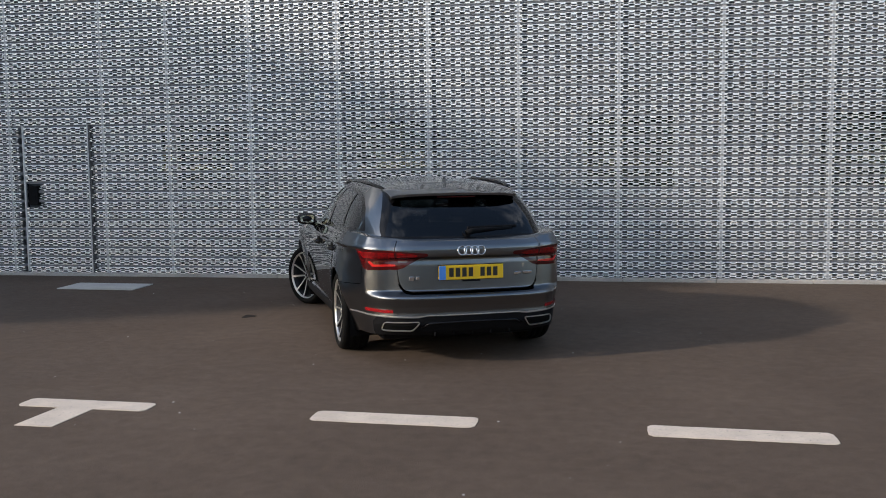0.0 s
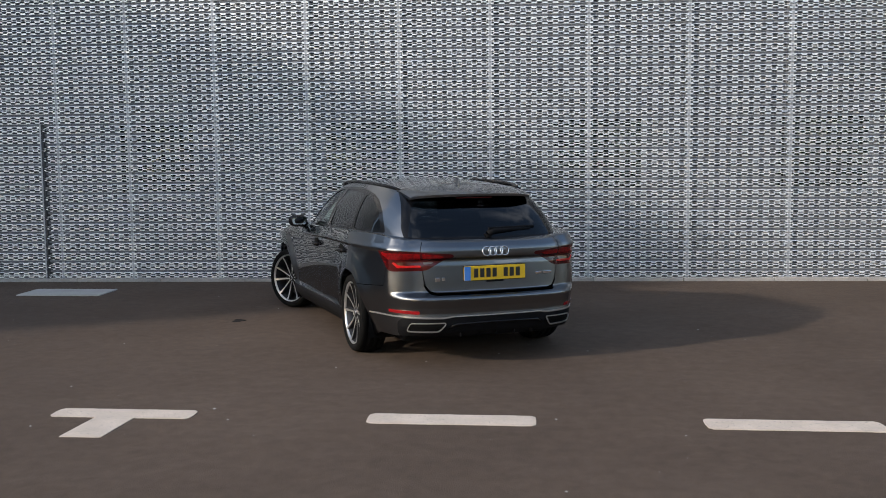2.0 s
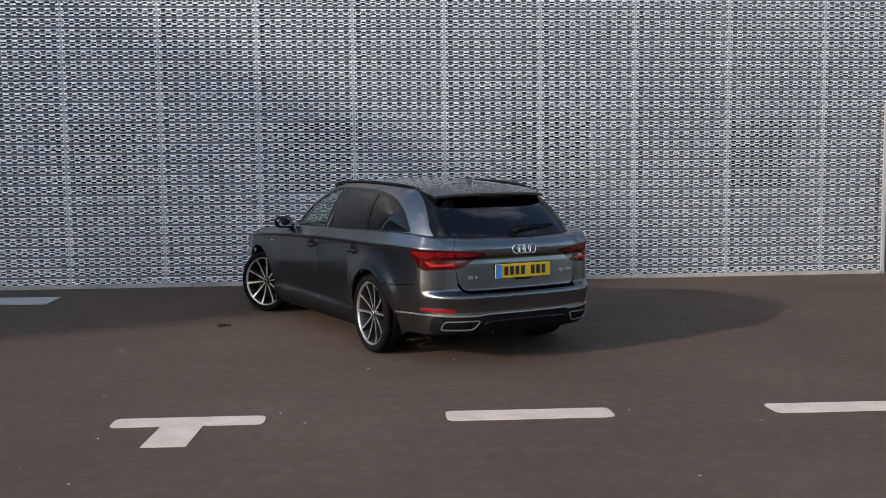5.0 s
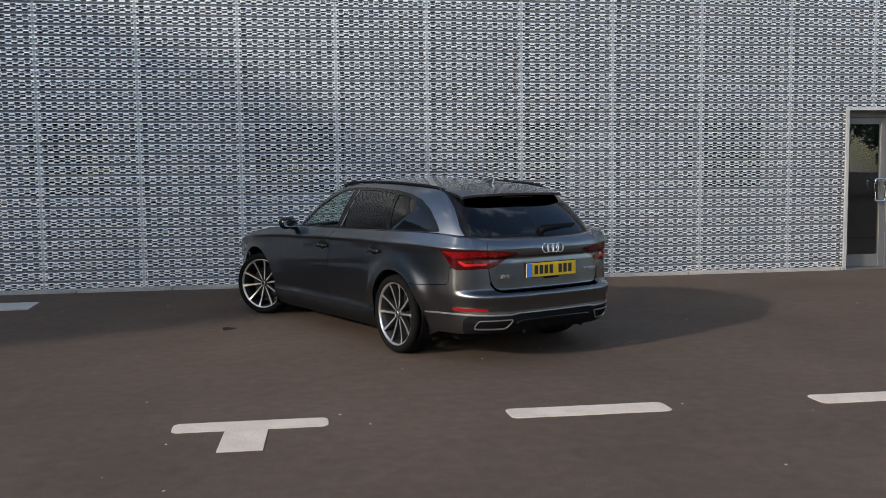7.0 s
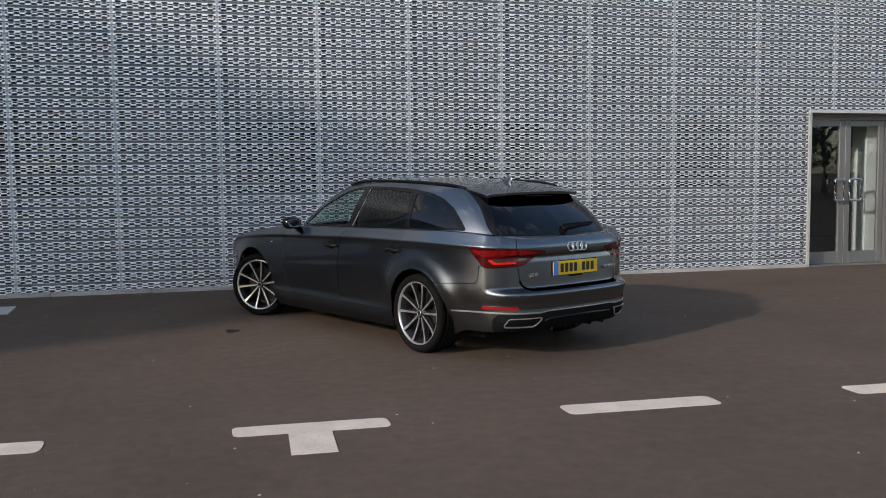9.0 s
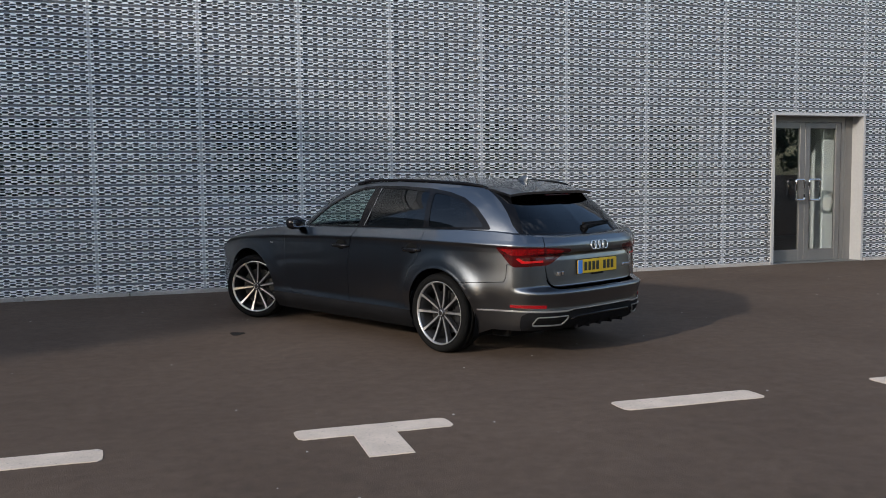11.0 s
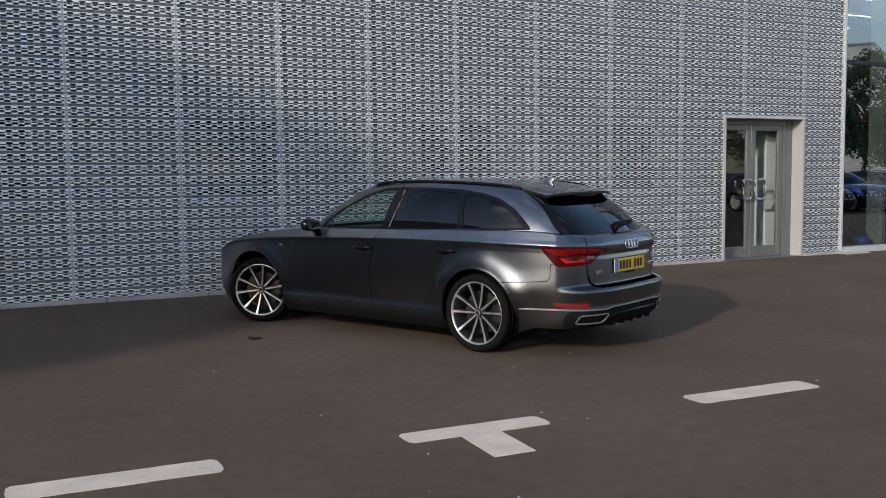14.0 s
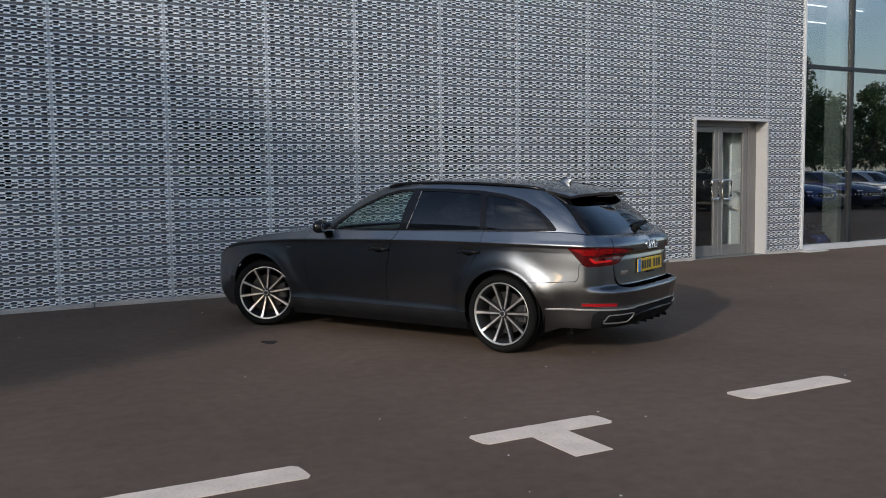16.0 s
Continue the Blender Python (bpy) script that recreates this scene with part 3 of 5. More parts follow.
right_bar = mesh_of("bar_right", *[[(x, y, z) for x in (DOOR_X1 + 0.065, 7.80) for y in (0, 0.006) for z in (-0.021, 0.019)], [(0, 1, 3, 2), (4, 6, 7, 5), (0, 4, 5, 1), (2, 3, 7, 6), (0, 2, 6, 4), (1, 5, 7, 3)]], GROOVE_SHADE)
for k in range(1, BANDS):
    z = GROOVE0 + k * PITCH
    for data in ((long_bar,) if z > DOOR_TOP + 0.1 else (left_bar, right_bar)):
        ob = new("groove_shade_bar", data)
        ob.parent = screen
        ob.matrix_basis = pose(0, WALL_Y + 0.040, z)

# access door cut out of the screen
access = root("door_1", Matrix.Identity(4), "perforated aluminium access door, flush in the screen and shut", "door", "", "structure")
V, F = perforated(ACCESS[0] + 0.03, ACCESS[1] - 0.05, 0.10, ACCESS[3] - 0.02, (((-8.47, -8.31, 1.04, 1.33)),), edge=0.012)
part("leaf", mesh_of("leaf", V, F, FACADE), FACADE, access)
part("lock_box", boxed(-8.468, -8.312, WALL_Y + 0.012, WALL_Y + 0.09, 1.05, 1.325, bevel=0.006), BLACK_SATIN, access, "recessed black lock box")
part("leaf_edge", boxed(ACCESS[0] + 0.014, ACCESS[0] + 0.040, WALL_Y - 0.002, WALL_Y + 0.035, 0.06, ACCESS[3]), STRIP, access)
part("leaf_edge", boxed(ACCESS[1] - 0.066, ACCESS[1] - 0.048, WALL_Y - 0.002, WALL_Y + 0.035, 0.06, ACCESS[3]), STRIP, access)
part("jamb", boxed(ACCESS[1] - 0.046, ACCESS[1] - 0.014, WALL_Y + 0.006, WALL_Y + 0.12, 0.0, ACCESS[3] + 0.02), JAMB, access)
part("jamb", boxed(ACCESS[0] - 0.015, ACCESS[0] + 0.010, WALL_Y + 0.06, WALL_Y + 0.12, 0.0, ACCESS[3] + 0.02), SHADOW_GAP, access)

# ---------------------------------------------------------------- entrance
RECESS = 0.225
entry = root("door_2", Matrix.Identity(4), "glazed double door in grey aluminium, shut, set back in a pale reveal", "door", "", "structure")
fr = bmesh.new()
box(fr, DOOR_X0 - 0.045, DOOR_X0, WALL_Y - 0.02, WALL_Y + 0.26, 0.0, DOOR_TOP)
part("reveal", fr, REVEAL, entry)
part("reveal", boxed(DOOR_X1, DOOR_X1 + 0.045, WALL_Y - 0.02, WALL_Y + 0.26, 0.0, DOOR_TOP), REVEAL, entry)
part("reveal", boxed(DOOR_X0 - 0.045, DOOR_X1 + 0.045, WALL_Y - 0.02, WALL_Y + 0.26, DOOR_TOP, DOOR_TOP + 0.045), TRIM, entry)
yd = WALL_Y + RECESS
jf = bmesh.new()
box(jf, DOOR_X0, DOOR_X0 + 0.07, yd, yd + 0.08, 0, DOOR_TOP)
box(jf, DOOR_X1 - 0.22, DOOR_X1, yd, yd + 0.08, 0, DOOR_TOP)
box(jf, DOOR_X0 + 0.07, DOOR_X1 - 0.22, yd, yd + 0.08, DOOR_TOP - 0.09, DOOR_TOP)
box(jf, DOOR_X1 - 0.15, DOOR_X1 - 0.11, yd - 0.012, yd, 0, DOOR_TOP)
part("door_frame", jf, DOOR_METAL, entry)
xa, xm, xb = DOOR_X0 + 0.075, DOOR_X0 + 0.075 + (DOOR_X1 - 0.225 - DOOR_X0 - 0.075) / 2, DOOR_X1 - 0.225
for a, c, side in ((xa, xm - 0.003, 1), (xm + 0.003, xb, -1)):
    lf = bmesh.new()
    st = 0.10
    box(lf, a, a + st, yd + 0.01, yd + 0.06, 0.012, DOOR_TOP - 0.095, bevel=0.004, seg=1)
    box(lf, c - st, c, yd + 0.01, yd + 0.06, 0.012, DOOR_TOP - 0.095, bevel=0.004, seg=1)
    box(lf, a + st, c - st, yd + 0.01, yd + 0.06, 0.012, 0.20, bevel=0.004, seg=1)
    box(lf, a + st, c - st, yd + 0.01, yd + 0.06, DOOR_TOP - 0.19, DOOR_TOP - 0.095, bevel=0.004, seg=1)
    leaf = part("leaf", lf, DOOR_METAL, entry)
    pn = part("pane", boxed(a + st - 0.005, c - st + 0.005, yd + 0.03, yd + 0.038, 0.195, DOOR_TOP - 0.185), DOOR_PANE, leaf)
    pn.visible_shadow = False
    hx = c - st / 2 if side == 1 else a + 0.035
    hw = -0.17 if side == 1 else 0.22
    pts = []
    r = 0.035
    x_lo, x_hi = min(hx, hx + hw), max(hx, hx + hw)
    for ccx, ccz, q0 in ((x_hi - r, 1.34 - r, 0), (x_lo + r, 1.34 - r, 90), (x_lo + r, 1.01 + r, 180), (x_hi - r, 1.01 + r, 270)):
        for s in range(5):
            q = radians(q0 + 22.5 * s)
            pts.append((ccx + r * math.cos(q), yd - 0.055, ccz + r * math.sin(q)))
    handle = part("handle", tube(pts, 0.019, 10, closed=True), CHROME, leaf, "polished steel loop handle", smooth=True)
    for zz in (1.2, 1.05):
        part("stud", tube([(hx, yd - 0.055, zz), (hx, yd + 0.012, zz)], 0.009, 8), CHROME, handle)
# added dark strips that keep the reveal's sunlit back from showing through
part("reveal_cover", boxed(DOOR_X0 - 0.062, DOOR_X0 - 0.047, WALL_Y + 0.012, WALL_Y + 0.24, 0.05, DOOR_TOP + 0.06), MEMBRANE, entry, "added dark strip that covers the sunlit back of the reveal")
part("reveal_cover", boxed(DOOR_X1 + 0.047, DOOR_X1 + 0.062, WALL_Y + 0.012, WALL_Y + 0.24, 0.05, DOOR_TOP + 0.06), MEMBRANE, entry)
part("threshold", boxed(DOOR_X0, DOOR_X1, WALL_Y - 0.02, WALL_Y + 0.30, -0.05, 0.010), DOOR_METAL, entry)

# ---------------------------------------------------------------- glazed front of the showroom
GLASS_Y = WALL_Y + 0.12
glazing = root("window_6", Matrix.Identity(4), "tall showroom glazing in dark slim frames", "window", "", "structure")
GX = [FACADE_END + 0.012] + [9.31 + 1.49 * k for k in range(9)]
GZ = [0.10, 3.40, 6.55]
for i, gx in enumerate(GX[1:]):
    part("mullion", boxed(gx - 0.032, gx + 0.032, GLASS_Y - 0.05, GLASS_Y + 0.12, GZ[0], GZ[-1]), DARK_METAL, glazing)
for i in range(9):
    a = GX[i] + (0.03 if i else 0.0)
    part("transom", boxed(a, GX[i + 1] - 0.032, GLASS_Y - 0.045, GLASS_Y + 0.10, GZ[1] - 0.035, GZ[1] + 0.035), DARK_METAL, glazing)
    for z0, z1 in ((GZ[0], GZ[1] - 0.035), (GZ[1] + 0.035, GZ[2])):
        pn = part("pane", boxed(a, GX[i + 1] - 0.032, GLASS_Y, GLASS_Y + 0.012, z0, z1), PANE, glazing)
        pn.visible_shadow = False
        if z0 == GZ[0] and i < 3:
            for zz in (1.02, 1.50):
                nn = int((GX[i + 1] - a) / 0.118)
                for k in range(nn):
                    xx = a + 0.07 + k * 0.118
                    part("dot", boxed(xx - 0.010, xx + 0.010, GLASS_Y - 0.003, GLASS_Y - 0.0005, zz - 0.010, zz + 0.010), DOT, pn)
part("sill", boxed(GX[0], 21.8, GLASS_Y - 0.10, GLASS_Y + 0.14, -0.05, GZ[0]), TRIM, glazing, "pale metal sill")

# ---------------------------------------------------------------- shells: curved sheets that can be cut along outlines
class Sheet:
    """A curved sheet: points, normals, a pair of surface coordinates for each point, triangles."""

    def __init__(self, P, N, Q, T):
        self.P, self.N, self.Q, self.T = P, N, Q, T


def sheet_of(fn, us, vs):
    """Samples fn(u, v) -> x, y, z on a grid."""
    U, W = np.meshgrid(us, vs, indexing="ij")
    P = np.stack(fn(U, W), -1)
    e = 1e-4
    du = np.stack(fn(U + e, W), -1) - np.stack(fn(U - e, W), -1)
    dv = np.stack(fn(U, W + e), -1) - np.stack(fn(U, W - e), -1)
    N = np.cross(du, dv)
    N /= np.maximum(np.linalg.norm(N, axis=-1, keepdims=True), 1e-12)
    a, c = len(us), len(vs)
    i = np.arange((a - 1) * (c - 1))
    i = (i // (c - 1)) * c + i % (c - 1)
    T = np.concatenate([np.stack([i, i + c, i + c + 1], 1), np.stack([i, i + c + 1, i + 1], 1)])
    return Sheet(P.reshape(-1, 3), N.reshape(-1, 3), np.stack([U, W], -1).reshape(-1, 2), T)


def outline_distance(x, y, poly):
    """Signed distance to a closed outline, negative inside."""
    d2 = np.full(x.shape, 1e18)
    inside = np.zeros(x.shape, bool)
    for i in range(len(poly)):
        (ax, ay), (bx, by) = poly[i], poly[(i + 1) % len(poly)]
        ex, ey = bx - ax, by - ay
        t = np.clip(((x - ax) * ex + (y - ay) * ey) / (ex * ex + ey * ey + 1e-18), 0, 1)
        d2 = np.minimum(d2, (x - ax - t * ex) ** 2 + (y - ay - t * ey) ** 2)
        if ay != by:
            cross = ((ay > y) != (by > y)) & (x < ex * (y - ay) / (by - ay) + ax)
            inside ^= cross
    d = np.sqrt(d2)
    return np.where(inside, -d, d)


def rounded(poly, r=0.03, n=5):
    """The outline with its corners rounded."""
    out = []
    m = len(poly)
    for i in range(m):
        a, p, c = Vector(poly[i - 1]), Vector(poly[i]), Vector(poly[(i + 1) % m])
        ra = min(r, (a - p).length * 0.45)
        rc = min(r, (c - p).length * 0.45)
        s, e = p + (a - p).normalized() * ra, p + (c - p).normalized() * rc
        for k in range(n + 1):
            t = k / n
            out.append(tuple((1 - t) ** 2 * s + 2 * t * (1 - t) * p + t * t * e))
    return out


def cut(sh, d):
    """The part of a sheet where d is negative, and the rest, split cleanly along d = 0."""
    T, s = sh.T, d < 0
    c = s[T].sum(1)
    inner, outer = T[c == 3].tolist(), T[c == 0].tolist()
    P, N, Q = sh.P.tolist(), sh.N.tolist(), sh.Q.tolist()
    made = {}

    def mid(a, b):
        key = (a, b) if a < b else (b, a)
        if key not in made:
            t = d[a] / (d[a] - d[b])
            P.append((sh.P[a] + t * (sh.P[b] - sh.P[a])).tolist())
            N.append((sh.N[a] + t * (sh.N[b] - sh.N[a])).tolist())
            Q.append((sh.Q[a] + t * (sh.Q[b] - sh.Q[a])).tolist())
            made[key] = len(P) - 1
        return made[key]
    for t in T[(c == 1) | (c == 2)].tolist():
        for k in range(3):
            a, b, e = t[k], t[(k + 1) % 3], t[(k + 2) % 3]
            if s[a] != s[b] and s[a] != s[e]:
                m1, m2 = mid(a, b), mid(a, e)
                (inner if s[a] else outer).append([a, m1, m2])
                (outer if s[a] else inner).extend([[m1, b, e], [m1, e, m2]])
                break
    P, N, Q = np.array(P), np.array(N), np.array(Q)

    def tidy(tris):
        if not tris:
            return None
        tris = np.array(tris)
        ids, inv = np.unique(tris, return_inverse=True)
        return Sheet(P[ids], N[ids], Q[ids], inv.reshape(-1, 3))
    return tidy(inner), tidy(outer)


def mirrored(sh):
    f = np.array([1, -1, 1])
    return Sheet(sh.P * f, sh.N * f, sh.Q, sh.T[:, ::-1])


def shifted(sh, d):
    return Sheet(sh.P + sh.N * d, sh.N, sh.Q, sh.T)


def rimmed(sheets, depth):
    """Joins sheets and turns their free edges inwards by depth, so that they have thickness."""
    P = np.concatenate([s.P for s in sheets])
    N = np.concatenate([s.N for s in sheets])
    off = np.cumsum([0] + [len(s.P) for s in sheets[:-1]])
    T = np.concatenate([s.T + o for s, o in zip(sheets, off)])
    if depth:
        count = {}
        for t in T.tolist():
            for k in range(3):
                a, b = t[k], t[(k + 1) % 3]
                if (b, a) in count:
                    del count[(b, a)]
                else:
                    count[(a, b)] = 1
        n0 = len(P)
        edge = sorted({v for e in count for v in e})
        at = {v: n0 + i for i, v in enumerate(edge)}
        at2 = {v: n0 + len(edge) + i for i, v in enumerate(edge)}
        P2 = P[edge] - N[edge] * depth
        # the turned edge looks away from its sheet
        ab = np.array(list(count))
        away = np.cross(P[ab[:, 1]] - P[ab[:, 0]], N[ab[:, 0]])
        side = np.zeros_like(P)
        np.add.at(side, ab[:, 0], away)
        np.add.at(side, ab[:, 1], away)
        side = side[edge]
        side /= np.maximum(np.linalg.norm(side, axis=1, keepdims=True), 1e-12)
        P = np.concatenate([P, P[edge], P2])
        N = np.concatenate([N, side, side])
        extra = []
        for a, b in count:
            extra += [[b, a, at2[a]], [b, at2[a], at2[b]]]
        extra = [[at.get(v, v) for v in t] for t in extra]
        T = np.concatenate([T, np.array(extra)]) if extra else T
    return P, N, T


def sheet_part(name, sheets, material, parent, label="", depth=0.012):
    sheets = [s for s in sheets if s is not None and len(s.T)]
    P, N, T = rimmed(sheets, depth)
    return part(name, mesh_of(name, P, T, material, True, N), material, parent, label)


def smooth_curve(pts, n=400):
    """A smooth curve through points, resampled evenly: arc length and coordinates."""
    p = np.array(pts, float)
    ext = np.concatenate([[2 * p[0] - p[1]], p, [2 * p[-1] - p[-2]]])
    out = []
    for i in range(1, len(ext) - 2):
        a, b, c, d = ext[i - 1], ext[i], ext[i + 1], ext[i + 2]
        for t in np.linspace(0, 1, 24, endpoint=False):
            out.append(0.5 * (2 * b + (c - a) * t + (2 * a - 5 * b + 4 * c - d) * t ** 2 + (3 * b - a - 3 * c + d) * t ** 3))
    out.append(p[-1])
    return np.array(out)


# ---------------------------------------------------------------- the estate car
# x runs forward from the rear bumper, y to the car's left, z up.
REAR_X, FRONT_X, HUB_Z = 1.025, 3.84, 0.33
PLAN = smooth_curve([(0.0, 0.0), (0.012, 0.33), (0.055, 0.55), (0.14, 0.69), (0.27, 0.785), (0.42, 0.838), (0.62, 0.880), (0.82, 0.903), (1.05, 0.915), (1.6, 0.906), (2.4, 0.905),
                     (3.2, 0.912), (3.84, 0.915), (4.15, 0.902), (4.38, 0.870), (4.55, 0.800), (4.67, 0.660), (4.735, 0.38), (4.755, 0.0)])
PLAN_L = np.concatenate([[0], np.cumsum(np.linalg.norm(np.diff(PLAN, axis=0), axis=1))])
PLAN_END = PLAN_L[-1]


def eased(xs, ys, width):
    """A table of a curve through points, rounded over that width."""
    g = np.arange(xs[0] - 4 * width, xs[-1] + 4 * width, width / 12)
    lo, hi = (ys[1] - ys[0]) / (xs[1] - xs[0]), (ys[-1] - ys[-2]) / (xs[-1] - xs[-2])
    v = np.where(g < xs[0], ys[0] + (g - xs[0]) * lo, np.where(g > xs[-1], ys[-1] + (g - xs[-1]) * hi, np.interp(g, xs, ys)))
    k = np.exp(-0.5 * (np.arange(-30, 31) / 12) ** 2)
    pad = np.concatenate([v[0] - (v[1] - v[0]) * np.arange(30, 0, -1), v, v[-1] + (v[-1] - v[-2]) * np.arange(1, 31)])
    return g, np.convolve(pad, k / k.sum(), "valid")


BELT_X, BELT_Z = eased([0.0, 0.2, 0.45, 0.8, 1.2, 2.0, 2.8, 3.1, 3.4, 3.7, 4.0, 4.25, 4.45, 4.6, 4.73],
                       [0.965, 0.985, 1.018, 1.022, 1.012, 0.995, 0.982, 0.978, 0.958, 0.925, 0.876, 0.805, 0.722, 0.62, 0.51], 0.10)
# height of the crease along the flank
CREASE_X, CREASE_Z = eased([0.0, 0.5, 0.95, 1.9, 2.6, 3.4, 4.0, 4.4, 4.75], [0.900, 0.914, 0.920, 0.917, 0.902, 0.880, 0.842, 0.775, 0.67], 0.15)
SIDE_Z, SIDE_O = eased([0.15, 0.20, 0.26, 0.34, 0.42, 0.52, 0.66, 0.78, 0.86, 1.10],
                       [-0.11, -0.066, -0.046, -0.036, -0.027, -0.018, -0.007, -0.004, -0.005, -0.012], 0.03)
# the flared sill between the wheels
SILL_Z, SILL_O = eased([0.10, 0.20, 0.24, 0.285, 0.345, 0.37, 1.0], [0.0, 0.010, 0.024, 0.027, 0.005, 0.0, 0.0], 0.012)
# the lip of the crease and the shoulder above it
RISE_Z, RISE_O = eased([-0.30, -0.06, -0.020, 0.0, 0.010, 0.040, 0.10, 0.2], [0.0, 0.0, 0.003, 0.0125, 0.0115, -0.006, -0.036, -0.09], 0.0035)
TAIL_Z, TAIL_O = eased([0.15, 0.22, 0.28, 0.33, 0.385, 0.402, 0.425, 0.47, 0.530, 0.546, 0.558, 0.572, 0.584, 0.62, 0.70, 0.79, 0.818, 0.834, 0.846, 0.87, 0.905, 0.930, 0.965, 1.03],
                       [-0.22, -0.12, -0.060, -0.030, -0.026, -0.024, -0.026, -0.018, 0.000, 0.000, -0.012, -0.050, -0.088, -0.090, -0.092, -0.096, -0.102, -0.102, -0.078, -0.073, -0.072, -0.081, -0.115, -0.20], 0.005)
NOSE_Z, NOSE_O = eased([0.15, 0.25, 0.35, 0.50, 0.60, 0.70, 0.80, 1.03], [-0.14, -0.04, 0.0, 0.0, -0.014, -0.05, -0.11, -0.25], 0.03)


def plan_at(l):
    l = np.clip(l, 0, PLAN_END)
    x, y = np.interp(l, PLAN_L, PLAN[:, 0]), np.interp(l, PLAN_L, PLAN[:, 1])
    e = 0.03
    lo, hi = np.clip(l - e, 0, PLAN_END), np.clip(l + e, 0, PLAN_END)
    tx = np.interp(hi, PLAN_L, PLAN[:, 0]) - np.interp(lo, PLAN_L, PLAN[:, 0])
    ty = np.interp(hi, PLAN_L, PLAN[:, 1]) - np.interp(lo, PLAN_L, PLAN[:, 1])
    # mirror the tangent at the middle line
    ty = np.where(l < e, ty * 0 + np.interp(l, [0, e], [1, 1]) * ty, ty)
    n = np.hypot(tx, ty) + 1e-12
    nx, ny = -ty / n, tx / n
    at_end = (l <= 1e-3) | (l >= PLAN_END - 1e-3)
    nx = np.where(at_end, np.where(l < 1, -1.0, 1.0), nx)
    ny = np.where(at_end, 0.0, ny)
    return x, y, nx, ny


def lower_body(l, z):
    """The car's flank, tail and nose below the windows: l runs round the plan from the middle of the tail."""
    x, y, nx, ny = plan_at(l)
    tail, nose = np.clip((-nx - 0.35) / 0.5, 0, 1), np.clip((nx - 0.35) / 0.5, 0, 1)
    tail, nose = tail * tail * (3 - 2 * tail), nose * nose * (3 - 2 * nose)
    top = np.interp(x, BELT_X, BELT_Z)
    foot = np.interp(x, [0.50, 0.75], [0.245, 0.155])
    zz = foot + (top - foot) * z
    flank = np.interp(zz, SIDE_Z, SIDE_O) + np.interp(zz - np.interp(x, CREASE_X, CREASE_Z), RISE_Z, RISE_O)
    flank = flank + np.interp(zz, SILL_Z, SILL_O) * np.clip((x - 1.25) / 0.2, 0, 1) * np.clip((3.65 - x) / 0.2, 0, 1)
    o = flank * (1 - tail - nose) + np.interp(zz, TAIL_Z, TAIL_O) * tail + np.interp(zz, NOSE_Z, NOSE_O) * nose
    # blistered shoulders and lips over the wheels
    for wx, swell, grow in ((REAR_X, 0.027, 0.0), (FRONT_X, 0.022, 0.028)):
        d = np.hypot(x - wx, zz - HUB_Z) - grow
        up = np.clip((zz - 0.28) / 0.2, 0, 1)
        o = o + (swell / (1 + np.exp((d - 0.475) / 0.030)) + 0.003 * np.exp(-((d - 0.376) / 0.012) ** 2)) * up * np.clip((np.abs(ny) - 0.5) / 0.3, 0, 1)
    o = o + 0.018 * np.exp(-((x - 0.66) / 0.40) ** 2 - ((zz - 0.56) / 0.11) ** 2) * (1 - tail)
    return x + nx * o, np.maximum(y + ny * o, 0.0), zz


BELT_LOOP = smooth_curve([(0.20, 0.0), (0.215, 0.28), (0.252, 0.50), (0.330, 0.632), (0.50, 0.722), (0.80, 0.798), (1.2, 0.832), (2.0, 0.845), (2.7, 0.83), (3.08, 0.77), (3.28, 0.60), (3.40, 0.32), (3.44, 0.0)])
ROOF_LOOP = smooth_curve([(0.66, 0.0), (0.668, 0.25), (0.695, 0.42), (0.745, 0.515), (0.87, 0.567), (1.08, 0.595), (1.45, 0.612), (1.98, 0.614), (2.33, 0.596), (2.52, 0.54), (2.64, 0.39), (2.70, 0.2), (2.72, 0.0)])
LOOP_N = len(BELT_LOOP) - 1
ROOF_X, ROOF_Z = eased([0.5, 0.7, 1.0, 1.4, 1.8, 2.1, 2.35, 2.7], [1.312, 1.342, 1.376, 1.398, 1.408, 1.406, 1.396, 1.365], 0.10)


def loop_at(loop, u):
    i = np.clip(u, 0, 1) * LOOP_N
    k = np.arange(LOOP_N + 1)
    return np.interp(i, k, loop[:, 0]), np.interp(i, k, loop[:, 1])


def greenhouse(u, v):
    """Windows and pillars, from the belt (v = 0) to the gutter (v = 1); u runs round from the middle of the tail."""
    bx, by = loop_at(BELT_LOOP, u)
    rx, ry = loop_at(ROOF_LOOP, u)
    bz = np.interp(bx, BELT_X, BELT_Z) - 0.012
    rz = np.interp(rx, ROOF_X, ROOF_Z)
    bulge = 4 * v * (1 - v)
    dx, dy = bx - np.clip(bx, 0.9, 2.6), by
    n = np.hypot(dx, dy) + 1e-9
    o = 0.026 * bulge
    vv = v + 0.05 * bulge
    return bx + (rx - bx) * v + o * dx / n, by + (ry - by) * v + o * dy / n * (by > 1e-6), bz + (rz - bz) * vv


def roof(u, r):
    rx, ry = loop_at(ROOF_LOOP, u)
    rz = np.interp(rx, ROOF_X, ROOF_Z)
    sx = np.clip(rx, 0.95, 2.25)
    sz = np.interp(sx, ROOF_X, ROOF_Z) + 0.048
    k = np.sin(r * math.pi / 2)
    return rx + (sx - rx) * r, ry * (1 - r), rz + (sz - rz) * k


